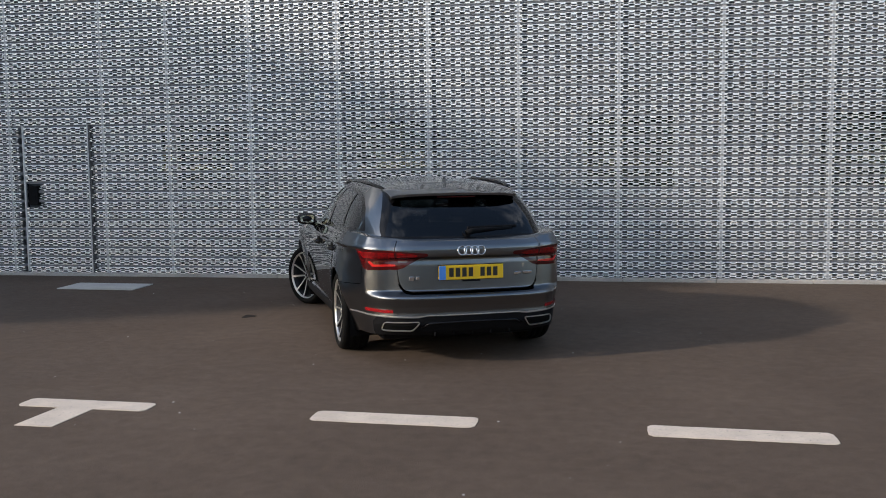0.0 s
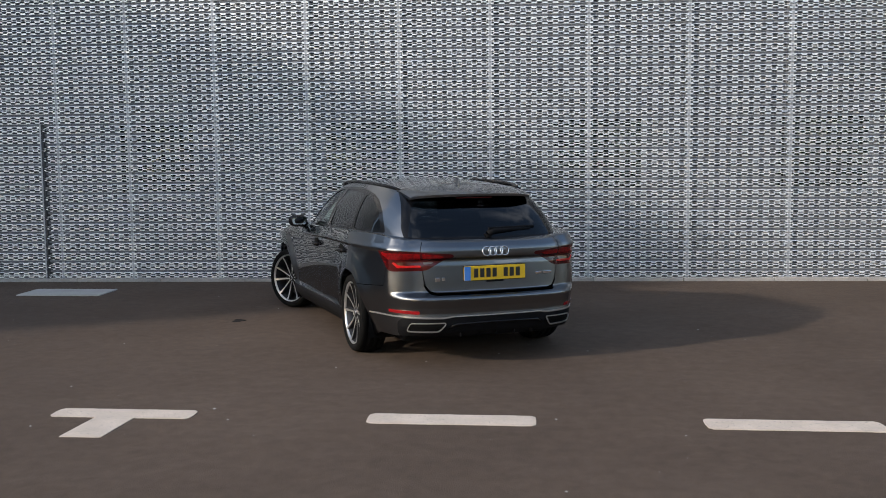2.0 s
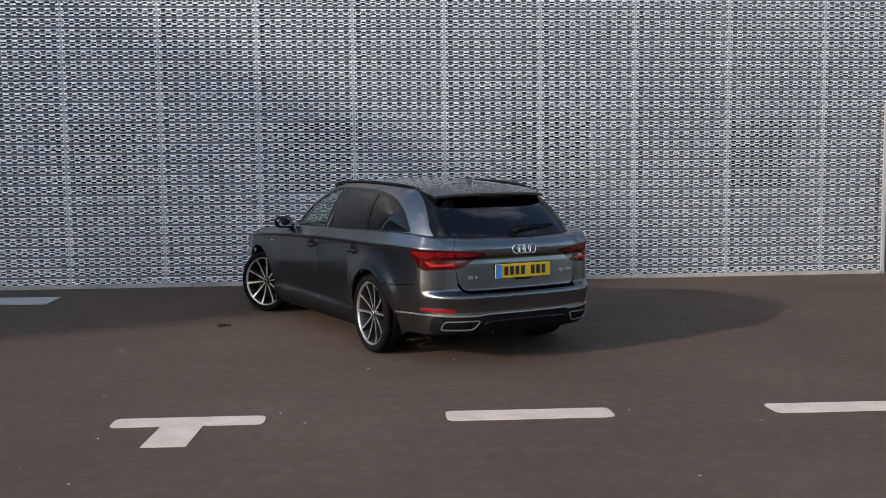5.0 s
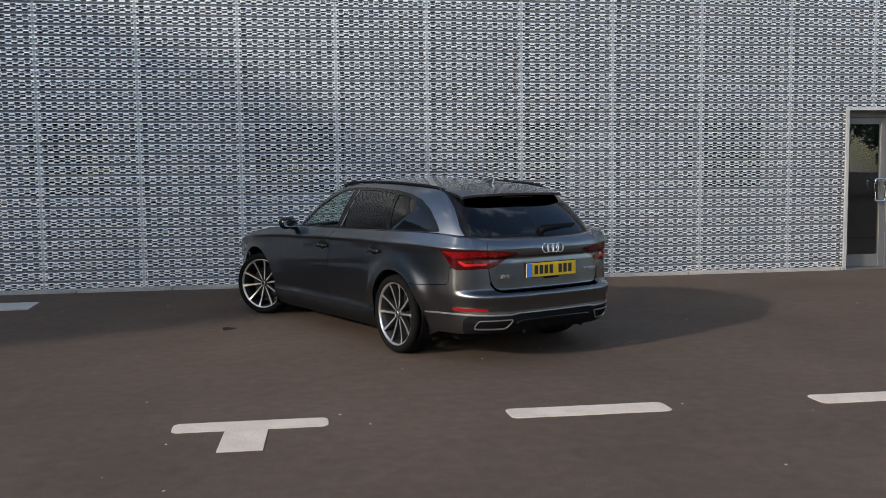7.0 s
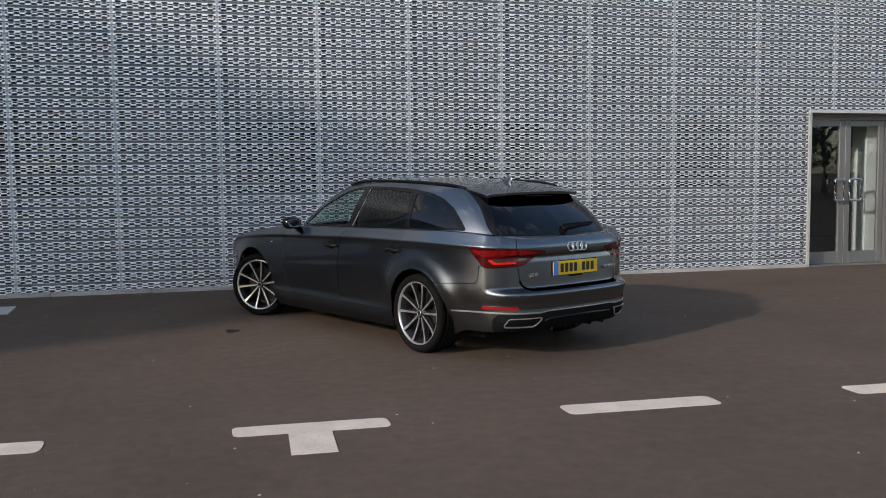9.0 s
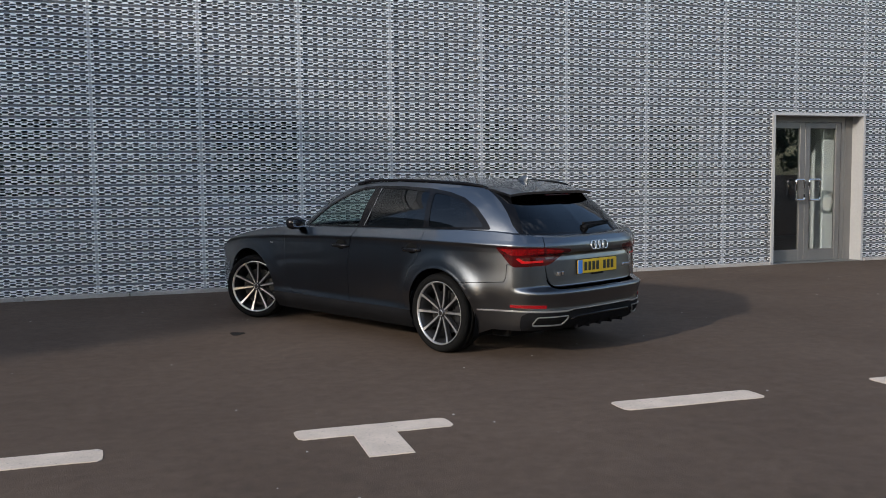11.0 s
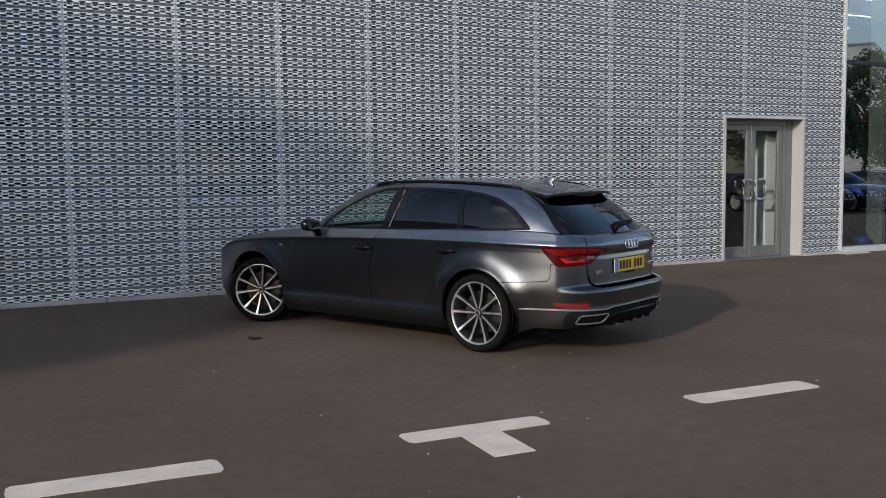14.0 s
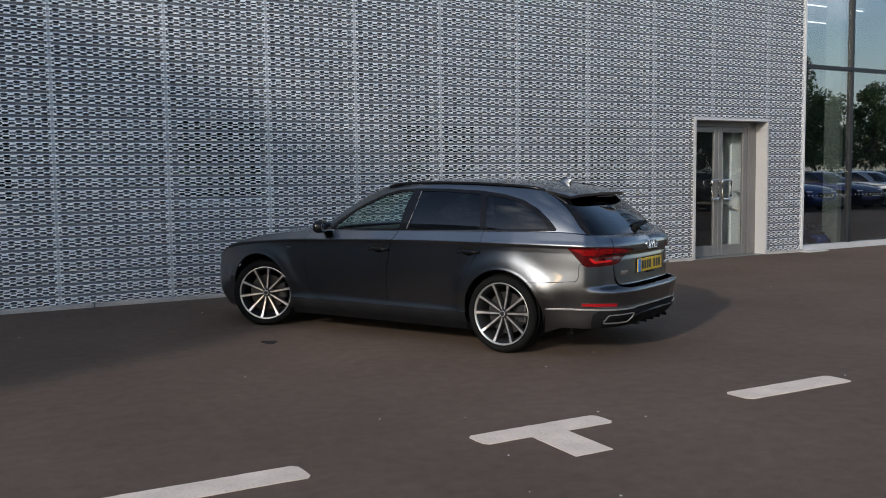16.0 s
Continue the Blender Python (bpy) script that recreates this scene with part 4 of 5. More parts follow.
def bonnet(x, t):
    """Top of the car forward of the screen."""
    y = np.interp(x, PLAN[:, 0], PLAN[:, 1])
    z = np.interp(x, BELT_X, BELT_Z)
    w = np.maximum(y - np.interp(x, [3.0, 4.0, 4.4, 4.6, 4.73], [0.034, 0.045, 0.06, 0.07, 0.08]), 0.01)
    crown = np.interp(x, [2.9, 3.3, 4.0, 4.6, 4.73], [0.030, 0.045, 0.060, 0.045, 0.02])
    return x - 0.0 * t, w * t, z - 0.001 + crown * (1 - np.abs(t) ** 2.4)


def l_at(x):
    half = len(PLAN) // 3
    return float(np.interp(x, PLAN[half // 2:, 0], PLAN_L[half // 2:]))


LEDGE_L = [0.0, 0.60, 1.04, l_at(0.8), l_at(1.2), l_at(2.0), l_at(2.7), l_at(3.08), l_at(3.22)]
LEDGE_U = [k / 12 for k in (0, 2.1, 4, 5, 6, 7, 8, 9, 9.6)]


def ledge_strip(l, v):
    """The narrow ledge from the top of the flank to the foot of the windows."""
    ax, ay, az = lower_body(l, np.ones_like(l))
    u = np.interp(l, LEDGE_L, LEDGE_U)
    bx, by, bz = greenhouse(u, np.zeros_like(u) + 0.02)
    return ax + (bx - ax) * v, ay + (by - ay) * v, az + (bz - az) * v + 0.006 * np.sin(math.pi * v)


FRONT_DOOR = rounded([(2.25, 0.325), (3.12, 0.325), (3.22, 0.46), (3.22, 0.82), (3.13, 1.10), (2.06, 1.10), (2.11, 1.0), (2.18, 0.90), (2.25, 0.62)], 0.04)
REAR_DOOR = rounded([(1.47, 0.325), (1.47, 0.50), (1.41, 0.63), (1.30, 0.76), (1.215, 0.90), (1.225, 1.10), (2.05, 1.10), (2.10, 1.0), (2.172, 0.90), (2.242, 0.62), (2.242, 0.325)], 0.03)
DLO = rounded([(0.575, 1.026), (0.645, 1.10), (0.77, 1.20), (0.93, 1.277), (1.11, 1.322), (1.35, 1.353), (1.70, 1.370), (2.05, 1.374), (2.25, 1.362), (2.42, 1.322), (2.70, 1.195), (2.93, 1.065), (3.06, 0.985), (2.1, 1.000), (1.3, 1.018)], 0.03)
PANES = {"front": rounded([(2.135, 1.012), (2.95, 1.000), (2.68, 1.182), (2.40, 1.303), (2.24, 1.342), (2.085, 1.350)], 0.02),
         "rear": rounded([(1.275, 1.030), (2.02, 1.015), (1.985, 1.349), (1.70, 1.346), (1.345, 1.320)], 0.02),
         "quarter": rounded([(0.650, 1.046), (1.215, 1.032), (1.285, 1.316), (1.12, 1.296), (0.945, 1.250), (0.80, 1.175), (0.70, 1.095)], 0.025)}
LAMP = rounded([(l_at(0.440), 0.899), (l_at(0.395), 0.850), (l_at(0.315), 0.757), (l_at(0.285), 0.746), (0.62, 0.752), (0.565, 0.764), (0.50, 0.795), (0.415, 0.838), (0.36, 0.850), (0.345, 0.862), (0.36, 0.877), (0.50, 0.887), (0.66, 0.897), (l_at(0.38), 0.905)], 0.012)
GATE = rounded([(-0.3, 0.586), (0.50, 0.586), (0.555, 0.596), (0.60, 0.645), (0.625, 0.76), (0.640, 0.90), (0.62, 1.2), (-0.3, 1.2)], 0.03)
BUMPER = [(-0.3, 0.0), (-0.3, 0.572), (0.50, 0.572), (0.565, 0.586), (0.610, 0.645), (0.634, 0.764), (l_at(0.345), 0.764), (l_at(0.352), 0.66), (l_at(0.375), 0.628), (l_at(0.62), 0.612), (1.6, 0.60), (1.6, 0.0)]
DIFFUSER = rounded([(-0.3, 0.0), (-0.3, 0.398), (0.36, 0.398), (0.44, 0.385), (0.80, 0.390), (0.855, 0.36), (0.87, 0.28), (0.84, 0.16), (0.55, 0.16), (0.50, 0.0)], 0.02)
EXHAUST = rounded([(0.765, 0.293), (0.715, 0.352), (0.425, 0.355), (0.485, 0.292)], 0.02)
REFLECTOR = rounded([(0.64, 0.424), (0.945, 0.430), (0.945, 0.453), (0.64, 0.450)], 0.006)
# silver strip across the tail; its flank run paints a body-edge highlight
SILVER = [(-0.3, 0.401), (0.36, 0.401), (0.44, 0.390), (0.82, 0.395), (1.02, 0.396), (l_at(0.62), 0.392), (l_at(0.62), 0.402), (1.02, 0.407), (0.82, 0.406), (0.44, 0.401), (0.35, 0.409), (-0.3, 0.409)]
REAR_GLASS = rounded([(-0.3, 0.990), (0.630, 1.000), (0.585, 1.11), (0.520, 1.245), (0.48, 1.275), (-0.3, 1.285)], 0.025)
REAR_SURROUND = rounded([(-0.3, 0.974), (0.652, 0.984), (0.655, 1.06), (0.622, 1.16), (0.545, 1.37), (-0.3, 1.37)], 0.03)
SCREEN = rounded([(-0.3, 0.99), (0.66, 1.0), (0.50, 1.352), (-0.3, 1.368)], 0.03)
HEADLAMP = rounded([(0.52, 0.67), (0.60, 0.62), (0.80, 0.64), (0.86, 0.70), (0.84, 0.76), (0.60, 0.735)], 0.02)
GRILLE = rounded([(-0.4, 0.32), (0.30, 0.32), (0.42, 0.48), (0.38, 0.70), (-0.4, 0.705)], 0.03)


def lz(sh, poly):
    return outline_distance(sh.Q[:, 0], sh.P[:, 2], poly)


def xz(sh, poly):
    return outline_distance(sh.P[:, 0], sh.P[:, 2], poly)


def yz(sh, poly):
    return outline_distance(np.abs(sh.P[:, 1]), sh.P[:, 2], poly)


def wheel_parts(parent, m, name="wheel"):
    """A ten-spoked alloy wheel with its tyre; the outer face looks to +y."""
    w = new(name, bm_mesh("tyre", lathe([(0.262, -0.105), (0.300, -0.118), (0.318, -0.108), (0.328, -0.085), (0.331, -0.055), (0.325, -0.052), (0.325, -0.046), (0.331, -0.043), (0.332, -0.005), (0.326, -0.002), (0.326, 0.004),
                                         (0.332, 0.007), (0.331, 0.045), (0.325, 0.048), (0.325, 0.054), (0.330, 0.057), (0.326, 0.088), (0.316, 0.107), (0.298, 0.117), (0.278, 0.114), (0.264, 0.104)], 72), TYRE, True))
    w.parent = parent
    w.matrix_basis = m
    tagged(w, "low black rubber tyre on a ten-spoked alloy rim")
    part("rim", lathe([(0.250, 0.086), (0.2535, 0.099), (0.264, 0.104), (0.266, 0.098)], 72), ALLOY, w, "machined alloy rim with a dark barrel", smooth=True)
    part("barrel", lathe([(0.230, -0.095), (0.2305, 0.050), (0.242, 0.070), (0.250, 0.086)], 60), ALLOY_DARK, w, smooth=True)
    part("hub", lathe([(0.0, 0.082), (0.022, 0.082), (0.028, 0.079), (0.031, 0.072), (0.042, 0.066), (0.052, 0.056), (0.058, 0.02)], 40), ALLOY_DARK, w, "dark hub with a plain centre cap", smooth=True)
    part("hub_ring", lathe([(0.021, 0.0825), (0.0225, 0.0845), (0.0245, 0.084), (0.026, 0.081)], 32), ALLOY, w, smooth=True)
    part("brake_disc", lathe([(0.07, -0.02), (0.178, -0.02), (0.178, 0.004), (0.07, 0.004)], 48), DISC, w)
    part("caliper", boxed(-0.195, -0.10, -0.035, 0.022, -0.085, 0.085, bevel=0.02), ALLOY_DARK, w)
    for i in range(5):
        q = radians(72 * i + 18)
        part("bolt", lathe([(0.0, 0.078), (0.009, 0.078), (0.010, 0.066)], 8), CHROME, w).matrix_basis = pose(0.056 * math.cos(q), -0.014, 0.056 * math.sin(q))
    for i in range(10):
        side = -1 if i % 2 else 1
        mid = radians(72 * (i // 2) + 16)
        # two spokes leave the hub side by side and open towards the rim, with bright flat faces and dark sides
        sec = [(0.034, 0.0120, 0.066, 0.030), (0.10, 0.0140, 0.070, 0.034), (0.16, 0.0125, 0.076, 0.040), (0.21, 0.0130, 0.084, 0.050), (0.252, 0.0165, 0.096, 0.062)]
        spine = []
        for r, hw, top, low in sec:
            out, across = r * 0.957, side * (0.012 + (r - 0.034) * 0.275)
            spine.append((out * math.cos(mid) - across * math.sin(mid), out * math.sin(mid) + across * math.cos(mid)))
        dark, face = bmesh.new(), bmesh.new()
        rings, bright = [], []
        for k, (r, hw, top, low) in enumerate(sec):
            (xa, za), (xb, zb) = spine[max(k - 1, 0)], spine[min(k + 1, 4)]
            n = math.hypot(xb - xa, zb - za)
            ox, oz = -(zb - za) / n, (xb - xa) / n
            (xc, zc), f = spine[k], (0.34, 0.60, 0.60, 0.75, 0.75)[k]
            rings.append([dark.verts.new((xc + ox * w2, y2, zc + oz * w2)) for w2, y2 in ((-hw, top - 0.002), (hw, top - 0.002), (hw * 1.1, low), (-hw * 1.1, low))])
            bright.append([face.verts.new((xc + ox * w2, top + 0.0015, zc + oz * w2)) for w2 in (-hw * f, hw * f)])
        for r0, r1 in zip(rings, rings[1:]):
            for k in range(4):
                dark.faces.new((r0[k], r0[(k + 1) % 4], r1[(k + 1) % 4], r1[k]))
        for r0, r1 in zip(bright, bright[1:]):
            face.faces.new((r0[0], r0[1], r1[1], r1[0]))
        sp = part("spoke", dark, ALLOY_DARK, w)
        part("spoke_face", face, ALLOY, sp, "bright machined face")
    return w


def estate_car(m, paint, label, fine=True, group=""):
    """An estate car. fine: with all that shows from close by; else the large parts only."""
    car = root("estate_car", m, label, "car", group)
    nl, nz = (380, 110) if fine else (90, 26)
    ls = np.linspace(0, PLAN_END, nl)
    if fine:
        ls = np.unique(np.concatenate([np.linspace(0, 1.3, 150), np.linspace(1.3, PLAN_END, 230)]))
    low = sheet_of(lower_body, ls, np.linspace(0, 1, nz))
    up = sheet_of(greenhouse, np.linspace(0, 1, 240 if fine else 60), np.linspace(0, 1, 44 if fine else 12))
    top = sheet_of(roof, np.linspace(0, 1, 160 if fine else 40), np.linspace(0, 1, 24 if fine else 8))
    deck = sheet_of(bonnet, np.linspace(0.02, 4.70, 160 if fine else 50), np.linspace(0, 1, 40 if fine else 12))
    for s in (low, up, top, deck):
        # normals look outwards
        flip = ((s.N * (s.P - np.array([2.2, 0, 0.4]))).sum(1).mean() < 0)
        if flip:
            s.N, s.T = -s.N, s.T[:, ::-1]

    def both(sh):
        return [sh, mirrored(sh)] if sh is not None else []
    # wheel arches
    arch = np.minimum(np.hypot(low.P[:, 0] - REAR_X, low.P[:, 2] - HUB_Z) - 0.372, np.hypot(low.P[:, 0] - FRONT_X, low.P[:, 2] - HUB_Z) - 0.400)
    arch = np.where(low.P[:, 1] > 0.5, arch, 1.0)
    _, low = cut(low, arch)
    if fine:
        lamp, low = cut(low, lz(low, LAMP))
        lamp_in, lamp_out = cut(lamp, lz(lamp, GATE) - 0.003)
        inset, low = cut(low, lz(low, EXHAUST) - 0.006)
        pipe, ring = cut(inset, lz(inset, EXHAUST) + 0.001)
        refl, low = cut(low, lz(low, REFLECTOR))
        silver, low = cut(low, lz(low, SILVER))
        diff, low = cut(low, lz(low, DIFFUSER))
        gate, low = cut(low, lz(low, GATE))
        _, low = cut(low, np.where(low.P[:, 2] < 0.64, lz(low, GATE) - 0.020, lz(low, GATE) - 0.007))
        bump, low = cut(low, lz(low, BUMPER))
        _, low = cut(low, lz(low, BUMPER) - 0.005)
        fdoor, low = cut(low, np.where(low.P[:, 1] > 0.5, xz(low, FRONT_DOOR), 1.0))
        _, low = cut(low, np.where(low.P[:, 1] > 0.5, xz(low, FRONT_DOOR) - 0.0032, 1.0))
        rdoor, low = cut(low, np.where(low.P[:, 1] > 0.5, xz(low, REAR_DOOR), 1.0))
        _, low = cut(low, np.where(low.P[:, 1] > 0.5, xz(low, REAR_DOOR) - 0.0032, 1.0))
        sill, low = cut(low, np.where((low.P[:, 0] > 1.3) & (low.P[:, 0] < 3.6) & (low.P[:, 1] > 0.5), low.P[:, 2] - 0.318, 1.0))
        hl, low = cut(low, np.where(low.P[:, 0] > 4.0, yz(low, HEADLAMP), 1.0))
        gr, low = cut(low, np.where(low.P[:, 0] > 4.3, yz(low, GRILLE), 1.0))
    side = np.where((up.P[:, 1] > 0.45) & (up.P[:, 0] > 0.5), xz(up, DLO), 1.0)
    dlo, up = cut(up, side)
    rear_s, up = cut(up, np.where(up.P[:, 0] < 0.84, yz(up, REAR_SURROUND), 1.0))
    screen_g, up = cut(up, np.where(up.P[:, 0] > 2.42, yz(up, SCREEN), 1.0))
    glass_r, rear_s = cut(rear_s, yz(rear_s, REAR_GLASS))
    hood, _ = cut(deck, 3.14 - deck.P[:, 0])
    ledge = sheet_of(ledge_strip, np.linspace(0, LEDGE_L[-1], 200 if fine else 50), np.linspace(0, 1, 6))
    if ledge.N[:, 2].mean() < 0:
        ledge.N, ledge.T = -ledge.N, ledge.T[:, ::-1]
    body = part("body", mesh_of("body", *[rimmed(both(low) + both(up) + both(ledge), 0.014)[k] for k in (0, 2)], paint, True, rimmed(both(low) + both(up) + both(ledge), 0.014)[1]), paint, car)
    roof_ob = sheet_part("roof", both(top), paint, car)
    hood_ob = sheet_part("bonnet", both(hood), paint, car)
    scr = sheet_part("windscreen", both(screen_g), TINT_LIGHT, car, "clear windscreen", 0)
    scr.visible_shadow = False
    if fine:
        # tail
        gate_ob = sheet_part("tailgate", both(gate), paint, car)
        # a real surround; its top band also paints the spoiler's dark reflection
        sheet_part("window_surround", both(rear_s), BLACK_GLOSS, gate_ob, "gloss black window surround", 0.006)
        rg = sheet_part("rear_window", both(glass_r), TINT_DARK, gate_ob, "dark tinted rear window", 0)
        for s, sign in ((1, 1), (-1, -1)):
            f = (lambda q: q) if s == 1 else mirrored
            lo = sheet_part("tail_lamp", [f(lamp_out)], LAMP_RED, car, "red tail lamp that wraps round the corner", 0.02)
            li = sheet_part("gate_lamp", [f(lamp_in)], LAMP_SMOKE, gate_ob, "dark red inner tail lamp", 0.02)
            # brighter bands inside the lens
            lamp_l = l_at(0.33)
            band, rest = cut(lamp_out, lz(lamp_out, rounded([(0.645, 0.838), (lamp_l - 0.02, 0.838), (lamp_l + 0.085, 0.888), (0.645, 0.884)], 0.008)))
            sheet_part("light_band", [f(shifted(band, 0.002))], LAMP_RED_MID, lo, "red upper light band", 0.002)
            # the sun's glint in the lens, put into a brighter red
            band, rest = cut(lamp_out, lz(lamp_out, rounded([(0.645, 0.778), (lamp_l - 0.10, 0.774), (lamp_l - 0.055, 0.812), (lamp_l - 0.075, 0.818), (lamp_l - 0.115, 0.792), (0.645, 0.793)], 0.004)))
            sheet_part("light_band", [f(shifted(band, 0.002))], LAMP_RED_GLINT, lo, "brighter red band that paints the sun's glint in the lens", 0.002)
            band, rest = cut(lamp_in, lz(lamp_in, rounded([(0.622, 0.845), (0.46, 0.848), (0.42, 0.858), (0.47, 0.872), (0.622, 0.882)], 0.006)))
            if band is not None:
                sheet_part("light_band", [f(shifted(band, 0.002))], LAMP_RED_MID, li, "red upper light band", 0.002)
            band, rest = cut(lamp_in, lz(lamp_in, [(0.62, 0.800), (0.535, 0.806), (0.515, 0.822), (0.62, 0.820)]))
            if band is not None:
                sheet_part("reversing_light", [f(shifted(band, 0.002))], REVERSE, li, "grey reversing light", 0.002)
            sheet_part("reflector", [f(shifted(refl, 0.004))], REFLECTOR_RED, car, "narrow red reflector", 0.012)
            sheet_part("exhaust_trim", [f(shifted(ring, 0.012))], ALLOY, car, "chrome exhaust trim", 0.010)
            sheet_part("exhaust_mouth", [f(shifted(pipe, 0.004))], SHADOW_GAP, car, "black exhaust mouth", 0.02)
        bump_ob = sheet_part("rear_bumper", both(bump), paint, car)
        sheet_part("diffuser", both(diff), BLACK_SATIN, bump_ob, "satin black diffuser")
        sheet_part("bumper_strip", both(shifted(silver, 0.004)), ALLOY, bump_ob, "thin silver strip, its flank ends a painted edge highlight")
        for y in (-0.30, -0.15, 0.0, 0.15, 0.30):
            part("diffuser_fin", boxed(0.05, 0.20, y - 0.004, y + 0.004, 0.240, 0.270, bevel=0.003, seg=1), BLACK_SATIN, bump_ob)
        part("diffuser_lip", tube([(0.065, -0.40, 0.315), (0.030, -0.34, 0.345), (0.018, 0, 0.350), (0.030, 0.34, 0.345), (0.065, 0.40, 0.315)], 0.011, 8), BLACK_GLOSS, bump_ob, smooth=True)
        # body-coloured sills drawn black: the shade under the doors is in their colour
        for s in (1, -1):
            sheet_part("sill", [sill if s == 1 else mirrored(sill)], BLACK_SATIN, car, "sill in satin black, the shade under the doors put into its colour")
        # doors and windows
        for s in (1, -1):
            f = (lambda q: q) if s == 1 else mirrored
            frame_sheet = dlo
            for key, door, dname in (("front", fdoor, "front_door"), ("rear", rdoor, "rear_door"), ("quarter", None, "")):
                pane, frame_sheet = cut(frame_sheet, xz(frame_sheet, PANES[key]))
                owner = sheet_part(dname, [f(door)], paint, car, "", 0.004) if door is not None else car
                gl = sheet_part("side_window" if key != "quarter" else "quarter_window", [f(shifted(pane, -0.004))], TINT_LIGHT if key == "front" else TINT_DARK, owner,
                                "lightly tinted front side window" if key == "front" else "black privacy glass", 0)
                gl.visible_shadow = False
                if door is not None:
                    hx0, hx1, hz = (2.20, 2.43, 0.826) if key == "front" else (1.225, 1.455, 0.836)
                    yb = 0.904
                    # a black bulge that paints the shade in the hollow behind the handle
                    bowl = bmesh.new()
                    bmesh.ops.create_uvsphere(bowl, u_segments=20, v_segments=10, radius=1.0)
                    bmesh.ops.scale(bowl, vec=(0.070, 0.008, 0.044), verts=bowl.verts)
                    bmesh.ops.translate(bowl, vec=((hx0 + hx1) / 2, s * (yb + 0.003), hz + 0.014), verts=bowl.verts)
                    part("handle_hollow_shade", bowl, SHADOW_GAP, owner, smooth=True)
                    hd = tube([(hx0, s * (yb - 0.004), hz + 0.004), (hx0 + 0.02, s * (yb + 0.022), hz + 0.004), (hx0 + 0.06, s * (yb + 0.034), hz + 0.004), (hx1 - 0.06, s * (yb + 0.034), hz + 0.004),
                               (hx1 - 0.02, s * (yb + 0.022), hz + 0.004), (hx1, s * (yb - 0.004), hz + 0.004)], [0.010, 0.013, 0.014, 0.014, 0.013, 0.010], 12, squash=1.25)
                    ho = part("door_handle", hd, BLACK_GLOSS, owner, "dark pull handle with a thin metal strip", smooth=True)
                    part("handle_strip", tube([(hx0 + 0.03, s * (yb + 0.041), hz + 0.006), (hx1 - 0.03, s * (yb + 0.041), hz + 0.006)], 0.005, 8), ALLOY_DARK, ho, smooth=True)
            sheet_part("window_trim", [f(frame_sheet)], BLACK_GLOSS, car, "gloss black window surround", 0.01)
            part("pillar_strip", tube([(2.035, s * 0.853, 1.02), (1.998, s * 0.75, 1.22), (1.992, s * 0.672, 1.348)], 0.003, 8), GALVANISED, car, smooth=True)
            # door mirror
            mir = bmesh.new()
            bmesh.ops.create_uvsphere(mir, u_segments=24, v_segments=14, radius=1.0)
            for v in mir.verts:
                x, y, z = v.co
                k = 1.0 if x < 0 else 0.8
                v.co = (0.080 * math.copysign(abs(x) ** (1.8 if x < 0 else 1.0), x) * k, 0.096 * math.copysign(abs(y) ** 0.75, y), 0.060 * math.copysign(abs(z) ** 0.75, z))
            bmesh.ops.translate(mir, vec=(2.97, s * 0.945, 1.016), verts=mir.verts)
            mo = part("door_mirror", mir, BLACK_GLOSS, car, "black door mirror", smooth=True)
            mg = prism(rounded([(-0.070, -0.038), (0.070, -0.034), (0.070, 0.034), (-0.070, 0.038)], 0.025), 0.0, 0.006)
            for v in mg.verts:
                v.co = (2.909 - v.co.z, s * (0.945 + v.co.x), 1.016 + v.co.y)
            part("mirror_glass", mg, MIRROR, mo, "mirror glass")
            part("mirror_arm", tube([(2.99, s * 0.84, 0.972), (2.98, s * 0.90, 0.972), (2.97, s * 0.955, 0.985)], [0.028, 0.022, 0.025], 10), BLACK_GLOSS, mo, smooth=True)
            # roof rail
            xs = [0.80, 0.86, 1.0, 1.2, 1.5, 1.8, 2.05, 2.22, 2.33, 2.39]
            pts = []
            for i, xx in enumerate(xs):
                yy = np.interp(xx, ROOF_LOOP[:157, 0], ROOF_LOOP[:157, 1]) - 0.012
                zz = np.interp(xx, ROOF_X, ROOF_Z) + (0.002 if i in (0, len(xs) - 1) else 0.011 if i in (1, len(xs) - 2) else 0.016)
                pts.append((xx, s * yy, zz))
            rr = part("roof_rail", tube(pts, [0.009] + [0.014] * (len(xs) - 2) + [0.009], 10), BLACK_GLOSS, car, "gloss black roof rail", smooth=True)
            for xx in (0.84, 1.55, 2.36):
                yy = np.interp(xx, ROOF_LOOP[:157, 0], ROOF_LOOP[:157, 1]) - 0.012
                zz = np.interp(xx, ROOF_X, ROOF_Z)
                part("rail_foot", boxed(xx - 0.05, xx + 0.05, s * yy - 0.012, s * yy + 0.012, zz - 0.02, zz + 0.006, bevel=0.006, seg=1), BLACK_GLOSS, rr)
            sheet_part("headlamp", [f(shifted(hl, 0.002))], PANE_BACK, car, "clear headlamp", 0.01)
            # wing badge, a plain bright bar
            part("wing_badge", boxed(3.405, 3.455, s * 0.914 - 0.004, s * 0.914 + 0.004, 0.803, 0.815, bevel=0.002, seg=1), CHROME, car)
        sheet_part("grille", both(shifted(gr, -0.01)), BLACK_GLOSS, car, "black front grille", 0.01)
        # spoiler over the rear window
        def spoiler(u, v):
            y = u * (0.562 - 0.030 * v)
            x_front = 0.93 - 0.10 * np.abs(u) ** 2
            x_back = 0.485 + 0.075 * np.abs(u) ** 4
            x = x_front + (x_back - x_front) * v
            z = 1.413 - 0.052 * np.abs(u) ** 2.2
